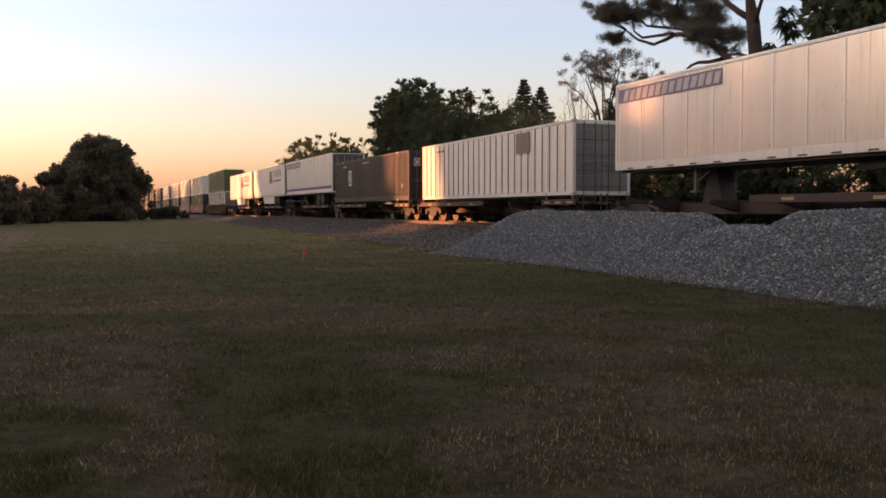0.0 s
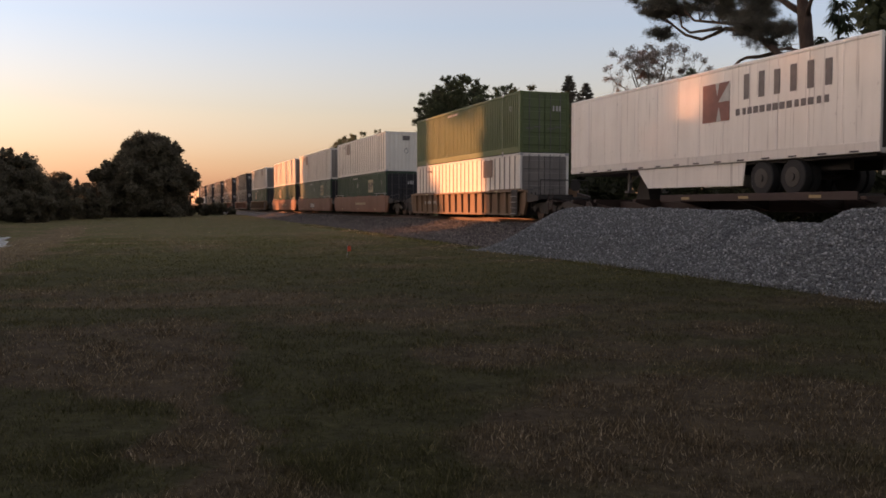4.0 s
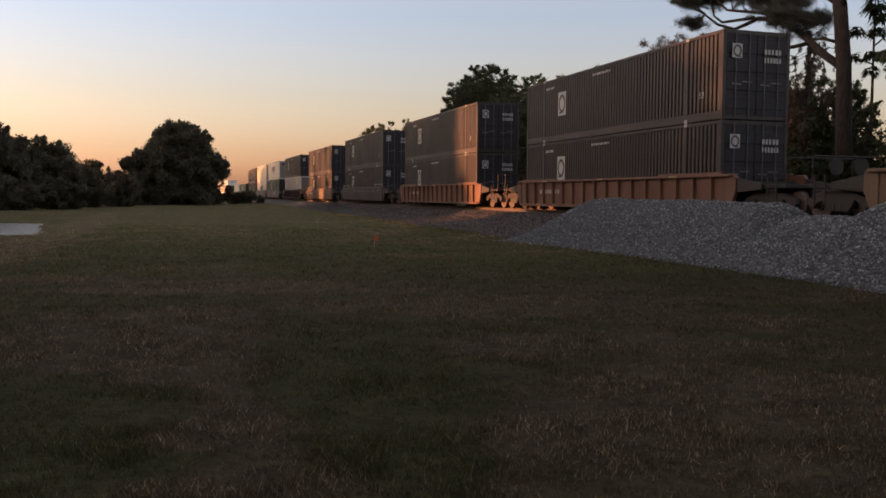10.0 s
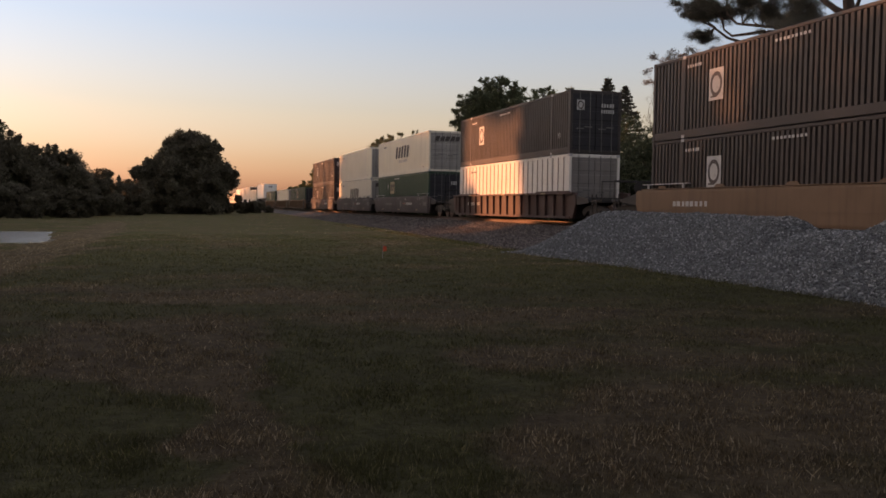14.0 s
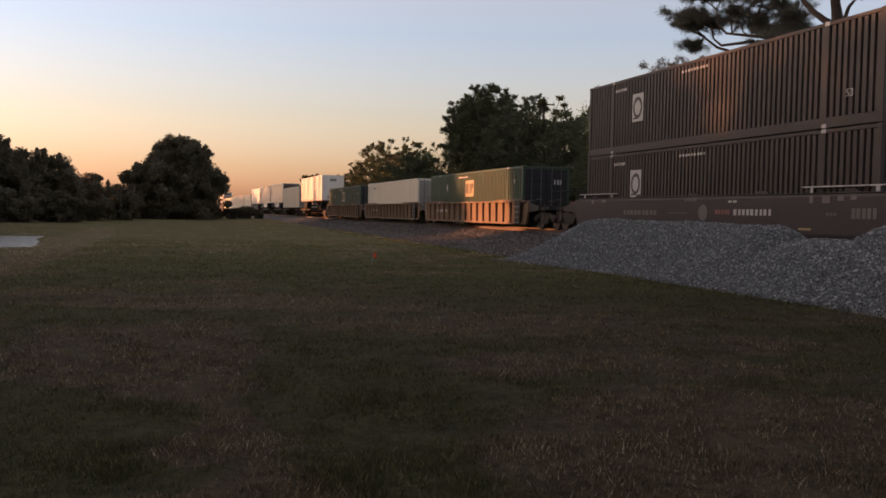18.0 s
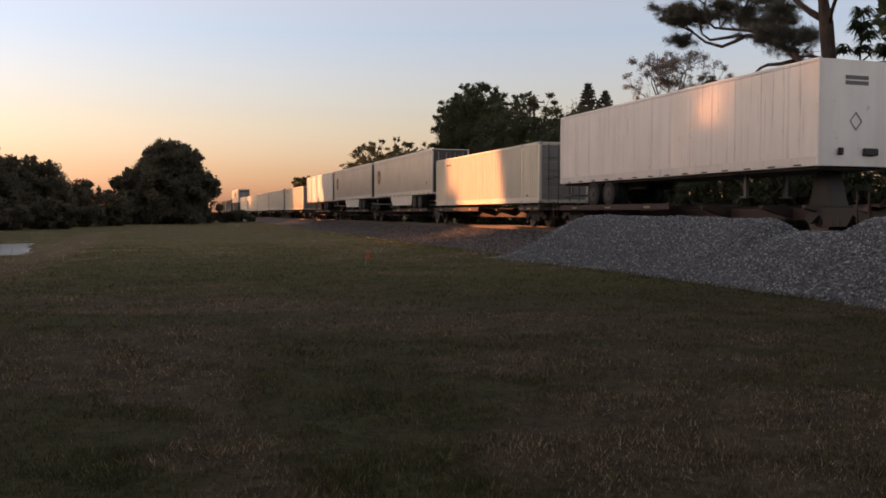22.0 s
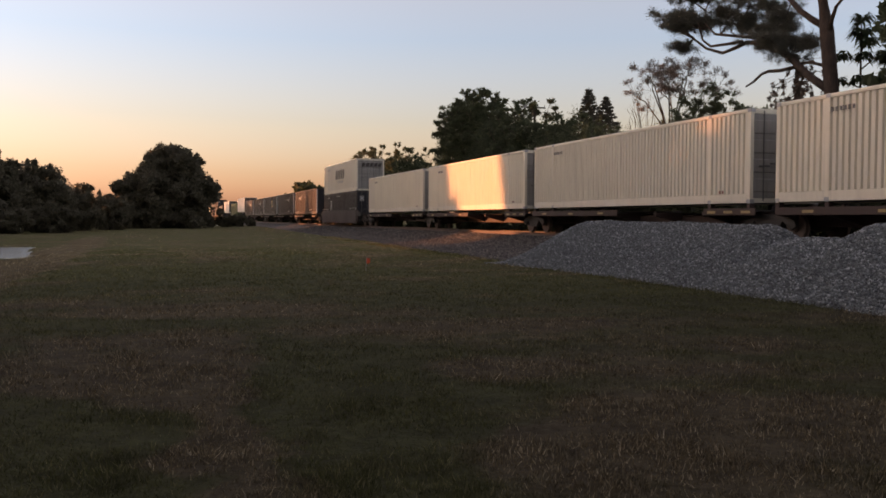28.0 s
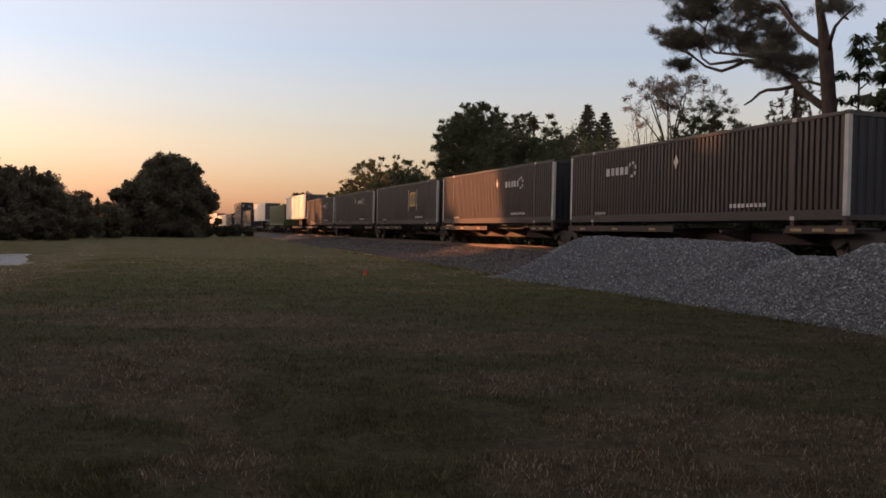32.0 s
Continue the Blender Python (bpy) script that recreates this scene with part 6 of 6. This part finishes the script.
def build_pine():
    t = thing("pine_tree", "tall pine with a crooked limb and tufted needles", "tree")
    X = 28.0
    g = Geo()
    g.tube([(X, 30.8, -0.2), (X, 30.9, 4), (X, 31.05, 7.4), (X, 31.25, 8.9), (X, 31.4, 10.0), (X, 31.6, 11.0), (X, 31.9, 12.3), (X, 32.0, 14.4), (X, 32.0, 16.0)], [0.37, 0.34, 0.31, 0.30, 0.30, 0.21, 0.16, 0.11, 0.04], 12)
    part("trunk", g.mesh("trunk", M_PINEBARK, 0, True), t)

    def bough(label, pts, r0, r1):
        n = len(pts)
        g = Geo().tube([(X - 0.35 * math.sin(i * 0.6), y, z) for i, (y, z) in enumerate(pts)], [r0 + (r1 - r0) * i / (n - 1) for i in range(n)], 8)
        part("limb", g.mesh("limb", M_PINEBARK, 0, True), t, label)
        return pts
    limb = bough("long crooked limb", [(31.1, 7.3), (31.6, 7.7), (32.1, 8.1), (32.8, 8.7), (33.8, 9.4), (35.2, 9.95), (36.4, 10.4), (37.3, 10.6), (38.2, 10.5), (39.2, 10.4), (40.4, 10.85), (41.4, 11.6), (42.9, 12.4), (44.2, 12.9)], 0.20, 0.03)
    fork = bough("curved side limb", [(37.2, 10.6), (38.2, 10.65), (39.4, 10.75), (40.1, 11.2), (40.5, 11.9), (41.4, 13.0)], 0.09, 0.03)
    high = bough("curved side limb", [(34.6, 9.9), (36.0, 10.55), (37.6, 10.95), (39.0, 11.3), (40.0, 12.0), (40.3, 12.9), (39.8, 13.8), (39.2, 14.8)], 0.09, 0.025)
    out = bough("rising side limb", [(40.3, 12.8), (41.2, 13.5), (42.2, 14.0), (42.8, 14.9)], 0.04, 0.02)
    mid = bough("rising side limb", [(37.4, 10.9), (37.0, 11.6), (36.2, 12.2), (36.6, 13.2)], 0.05, 0.025)
    bough("bare dead limb", [(33.2, 8.7), (34.1, 8.65), (34.8, 8.72), (35.3, 8.65), (36.0, 8.4), (36.8, 8.3)], 0.10, 0.045)
    bough("short bare limb", [(31.2, 8.35), (32.1, 8.7), (32.6, 8.72)], 0.08, 0.05)
    left = bough("rising side limb", [(31.5, 10.15), (32.1, 10.6), (32.7, 11.1), (33.5, 11.9), (34.1, 12.5), (35.3, 12.9), (36.6, 13.0)], 0.17, 0.05)
    up = bough("rising side limb", [(33.6, 12.0), (34.2, 12.9), (34.6, 14.0), (35.2, 15.0)], 0.07, 0.03)
    right = bough("rising side limb", [(31.2, 9.95), (30.9, 10.3), (30.5, 10.8), (30.1, 11.05), (29.4, 11.45)], 0.11, 0.035)
    holds = limb[4:] + fork + high + out + mid + left[2:] + up + right[3:] + [(31.9, 12.3), (32.0, 14.4), (32.0, 15.8)]
    rnd = random.Random(12)
    # leafy masses: place along the track, height, half width, half height
    masses = ((42.9, 12.85, 1.4, 0.62), (42.2, 12.4, 1.0, 0.6), (41.0, 12.3, 1.0, 0.6), (41.6, 14.1, 1.8, 0.5), (39.6, 13.9, 1.0, 0.5), (37.0, 11.5, 1.1, 0.72), (34.9, 11.2, 1.0, 0.75), (35.9, 12.3, 1.5, 0.6), (36.6, 13.4, 1.6, 0.6),
              (35.6, 10.5, 0.7, 0.3), (34.5, 10.1, 0.6, 0.35), (33.5, 9.85, 0.75, 0.42), (32.5, 9.65, 0.4, 0.22), (41.9, 11.15, 0.8, 0.25), (33.6, 9.2, 0.45, 0.3), (30.5, 11.75, 0.45, 0.35), (33.9, 10.4, 0.55, 0.5), (38.7, 12.6, 0.5, 0.5),
              (38.5, 15.2, 2.2, 0.8), (34.5, 14.8, 1.8, 0.8), (31.8, 15.4, 1.4, 0.9), (42.4, 15.3, 1.4, 0.5), (30.4, 13.4, 0.7, 0.5))
    for y, z, ry, rz in masses:
        g = Geo()
        tufts = []
        for _ in range(int(6.5 * ry * rz) + 2):
            hub = Vector((X + rnd.gauss(0, 0.45), y + rnd.uniform(-0.75, 0.75) * ry, z + rnd.uniform(-0.75, 0.6) * rz))
            hold = min(holds, key=lambda q: (q[0] - hub.y) ** 2 + (q[1] - hub.z) ** 2)
            a = Vector((X, hold[0], hold[1]))
            m = a.lerp(hub, 0.5) + Vector((0, rnd.gauss(0, 0.12), -0.1))
            g.tube([a, m, hub], [0.04, 0.03, 0.02], 6)
            for _ in range(8):
                d = Vector((rnd.gauss(0, 0.7), rnd.gauss(0, 1) * 0.5, rnd.gauss(0.1, 0.7) * 0.36))
                p = hub + d * (0.6 + 0.25 * ry)
                p.y = min(max(p.y, y - ry), y + ry)
                p.z = min(max(p.z, z - rz), z + rz)
                g.tube([hub, hub.lerp(p, 0.6) + Vector((0, 0, -0.03)), p], [0.016, 0.012, 0.008], 4)
                tufts.append((*p, rnd.uniform(0.22, 0.36)))
                tufts.append((*hub.lerp(p, 0.55), rnd.uniform(0.16, 0.24)))
        branch = part("branch", g.mesh("branch", M_PINEBARK), t)
        part("needles", needle_tufts(tufts, int(y * 100 + z), M_NEEDLE), branch, "dark grey-green needle tufts")
    # a second trunk behind, hung with vines
    t2 = thing("tree", "slim trunk wrapped in drooping dry vines", "tree")
    g = Geo().tube([(29.5, 35.1, -0.2), (29.5, 35.0, 5), (29.4, 34.9, 9.6)], [0.16, 0.13, 0.08], 8)
    vines = []
    for k in range(60):
        p = Vector((29.4 + rnd.gauss(0, 0.35), 34.9 + rnd.gauss(0, 1.0), 5.0 + 4.2 * rnd.random()))
        pts = [p + Vector((rnd.gauss(0, 0.06), rnd.gauss(0, 0.08), -0.32 * q)) for q in range(5)]
        g.tube([(29.45, 34.95, min(p.z + 0.4, 9.4))] + pts, [0.014] * 5 + [0.006], 4)
        vines += [(*q, 0.12) for q in pts]
    part("trunk", g.mesh("trunk", M_PINEBARK), t2)
    part("crown", leaf_cloud(vines, 5200, 0.07, 14, 1.6, 1.3, M_TWIGLEAF), t2, "dry brown hanging leaves")


def twigs(g, rnd, p, d, ln, r, depth, tips, lift=0.12, spread=0.5, top=99.0):
    """Forks again and again into finer twigs; the ends are gathered in tips."""
    q = p + d * ln
    if q.z > top:
        q.z = top - rnd.uniform(0, 1.0)
    m = p.lerp(q, 0.5) + Vector((rnd.gauss(0, 0.06), rnd.gauss(0, 0.06), rnd.gauss(0, 0.05))) * ln
    g.tube([p, m, q], [r, r * 0.85, r * 0.65], 5 if r > 0.02 else 3)
    if depth == 0:
        tips.append(q)
        tips.append(m)
        return
    for k in range(3 if rnd.random() < 0.45 else 2):
        e = (d + Vector((rnd.gauss(0, spread), rnd.gauss(0, spread), rnd.gauss(lift, spread * 0.55)))).normalized()
        twigs(g, rnd, q, e, ln * rnd.uniform(0.62, 0.85), r * 0.62, depth - 1, tips, lift, spread, top)


def umbrella_tree(x, y, z0, z1, ry, seed, depth, leaves, label, r=0.12, leaf=0.05, name="tree", boughs=6, up=0.0, mat=None):
    """A forking trunk that opens into a shallow crown of fine twigs with small scattered leaves."""
    t = thing(name, label, "tree")
    rnd = random.Random(seed)
    g = Geo()
    fork = Vector((x, y, z0 * 0.66))
    g.tube([(x, y + 0.2, -0.2), (x, y - 0.1, z0 * 0.3), fork], [r * 1.3, r, r * 0.85], 8)
    tips = []
    for i in range(boughs):
        u = (i + 0.5) / boughs * 2 - 1
        tip = Vector((x + rnd.uniform(-1.2, 1.2), y + u * ry * 0.55, z0 + (z1 - z0) * (0.45 - 0.45 * u * u) + up))
        m = fork.lerp(tip, 0.5) + Vector((0, -u * 0.25, 0.25))
        g.tube([fork, m, tip], [r * 0.6, r * 0.42, r * 0.28], 6)
        d = Vector((rnd.gauss(0, 0.4), u * 0.9, 0.5 + up)).normalized()
        twigs(g, rnd, tip, d, ry * 0.23, r * 0.26, depth, tips, 0.10 + up * 0.3, 0.5, z1)
        twigs(g, rnd, m.lerp(tip, 0.5), Vector((rnd.gauss(0, 0.6), u + rnd.gauss(0, 0.4), 0.5)).normalized(), ry * 0.22, r * 0.22, depth, tips, 0.10, 0.5, z1)
    part("trunk", g.mesh("trunk", M_BARK), t)
    if leaves:
        part("crown", leaf_cloud([(*q, 0.2) for q in tips], leaves, leaf, seed, 1.4, 0.8, mat or M_TWIGLEAF), t, "sparse small leaves")


def rosette_tree(x, y, nodes, seed):
    """A slim stem with drooping rosettes of long leaves at (dy, z, radius)."""
    t = thing("tree", "slim tree with drooping rosettes of large leaves", "tree", "slim drooping trees")
    rnd = random.Random(seed)
    top = max(q[1] for q in nodes)
    g = Geo().tube([(x, y, -0.2), (x, y, top * 0.5), (x, y, top)], [0.10, 0.07, 0.03], 7)
    v = []
    for dy, z, r in nodes:
        c = Vector((x + rnd.uniform(-0.2, 0.2), y + dy, z))
        if abs(dy) > 0.1:
            g.tube([(x, y, z - 0.5), (x, y + dy * 0.6, z - 0.15), tuple(c)], [0.04, 0.03, 0.02], 5)
        for j in range(int(110 * r) + 16):
            an = rnd.uniform(0, 6.283)
            ln = r * rnd.uniform(0.7, 1.1)
            up = rnd.uniform(-0.25, 0.55)
            h = Vector((math.cos(an), math.sin(an), 0))
            side = Vector((-h.y, h.x, 0)) * 0.06
            o = c + Vector((0, 0, rnd.uniform(-0.15, 0.15)))
            p1 = o + h * ln * 0.55 + Vector((0, 0, up * 0.35 * ln))
            p2 = o + h * ln + Vector((0, 0, (up - 0.75) * 0.6 * ln))
            v.append((o, p1 - side, p2, p1 + side))
    part("trunk", g.mesh("trunk", M_BARK), t)
    part("crown", array_mesh("crown", np.array([[tuple(q) for q in f] for f in v]), 4, M_PALM), t)


def utility_pole(x, y, h):
    p = thing("utility_pole", "weathered wooden utility pole with a crossarm", "utility pole", "utility poles")
    part("pole", Geo().tube([(x, y, -0.3), (x, y, h)], [0.16, 0.11], 9).mesh("pole", M_TIE), p)
    part("crossarm", Geo().box(x - 1.1, x + 1.1, y - 0.06, y + 0.06, h - 0.75, h - 0.62).mesh("crossarm", M_TIE, 0.01), p)
    for q in (-1.0, -0.35, 0.35, 1.0):
        part("insulator", Geo().disc((x + q, y, h - 0.53), 2, 0.05, 0.18, 8).mesh("insulator", M_GREY), p)


def marker_flag(x, y):
    f = thing("marker_flag", "small orange-red marker flag in the lawn", "flag")
    z = ground_height(x, y)
    part("wire", Geo().tube([(x, y, z - 0.1), (x + 0.02, y, z + 0.42)], [0.006, 0.005], 6).mesh("wire", M_GREY), f)
    part("sheet", Geo().prism([(x + 0.02, z + 0.22), (x + 0.13, z + 0.24), (x + 0.125, z + 0.38), (x + 0.02, z + 0.40)], 1, y - 0.004, y + 0.004).mesh("sheet", M_FLAG), f)


build_left_side()
build_shade_trees()
build_back_trees()
conifer(40, 76.6, 14.5, 4.2, 3)
conifer(40, 73.2, 13.2, 4.2, 4)
build_pine()
umbrella_tree(30, 46.6, 8.8, 11.3, 3.1, 15, 4, 16000, "open umbrella-shaped tree with small dry leaves", 0.12, 0.034, boughs=9)
umbrella_tree(30.5, 50.0, 7.2, 10.0, 1.9, 18, 3, 0, "small bare tree of thin upright twigs", 0.06, boughs=7, up=0.5)
umbrella_tree(30.5, 51.2, 6.4, 9.4, 1.7, 19, 3, 0, "small bare tree of thin upright twigs", 0.05, boughs=6, up=0.5)
for i, (y, z, r) in enumerate(((44.3, 8.9, 1.9), (42.0, 9.3, 1.6), (39.2, 7.9, 1.6), (46.6, 7.8, 1.8), (36.6, 7.2, 1.5), (33.4, 7.4, 1.3))):
    broad_tree(30.6, y, 2.5, z, 1.8, r, 330 + i, "small dark tree with loose ragged leaves", 24000, 0.065, M_LEAF, "tree", 120, 0, "wood behind the track", 0.1, (0.08, 0.18), 1.0, True)
    umbrella_tree(30.2, y + 0.4, z - 2.0, z + 0.2, r, 340 + i, 3, 1500, "small open tree of thin twigs", 0.05, 0.07, boughs=6, mat=M_LEAF)
rosette_tree(30, 31.5, ((0.1, 10.7, 0.65), (0.1, 10.1, 0.75), (-0.2, 9.6, 0.65), (1.0, 9.2, 0.5), (-0.05, 9.0, 0.6), (-1.2, 8.9, 0.5), (-0.1, 7.9, 0.6), (1.4, 8.1, 0.5), (0.05, 7.3, 0.5)), 2)
rosette_tree(30, 29.4, ((0, 10.1, 0.6), (0.2, 9.6, 0.8), (-0.2, 9.1, 0.85), (0.5, 8.7, 0.7), (-0.6, 8.4, 0.7), (0, 7.9, 0.7), (0.3, 7.2, 0.6)), 6)
broad_tree(30, 25.6, 3.0, 12.0, 3.4, 3.6, 97, "dark leafy tree behind the track", 12000, 0.2, M_LEAF2, "tree", 50, 0, "wood behind the track", 0.25)
utility_pole(34, 76.0, 12.9)
utility_pole(24, 430, 12.5)
marker_flag(6.0, 25.8)


# ================= what moves =================
def motions():
    times = (0, 4, 8, 12, 16, 20, 24, 28, 32)
    for ob, s, z in TRAIN:
        walk(ob, [(t, pose(TRACK_X, s - 20.554 * t + 0.005265 * t * t, z)) for t in times])


motions()
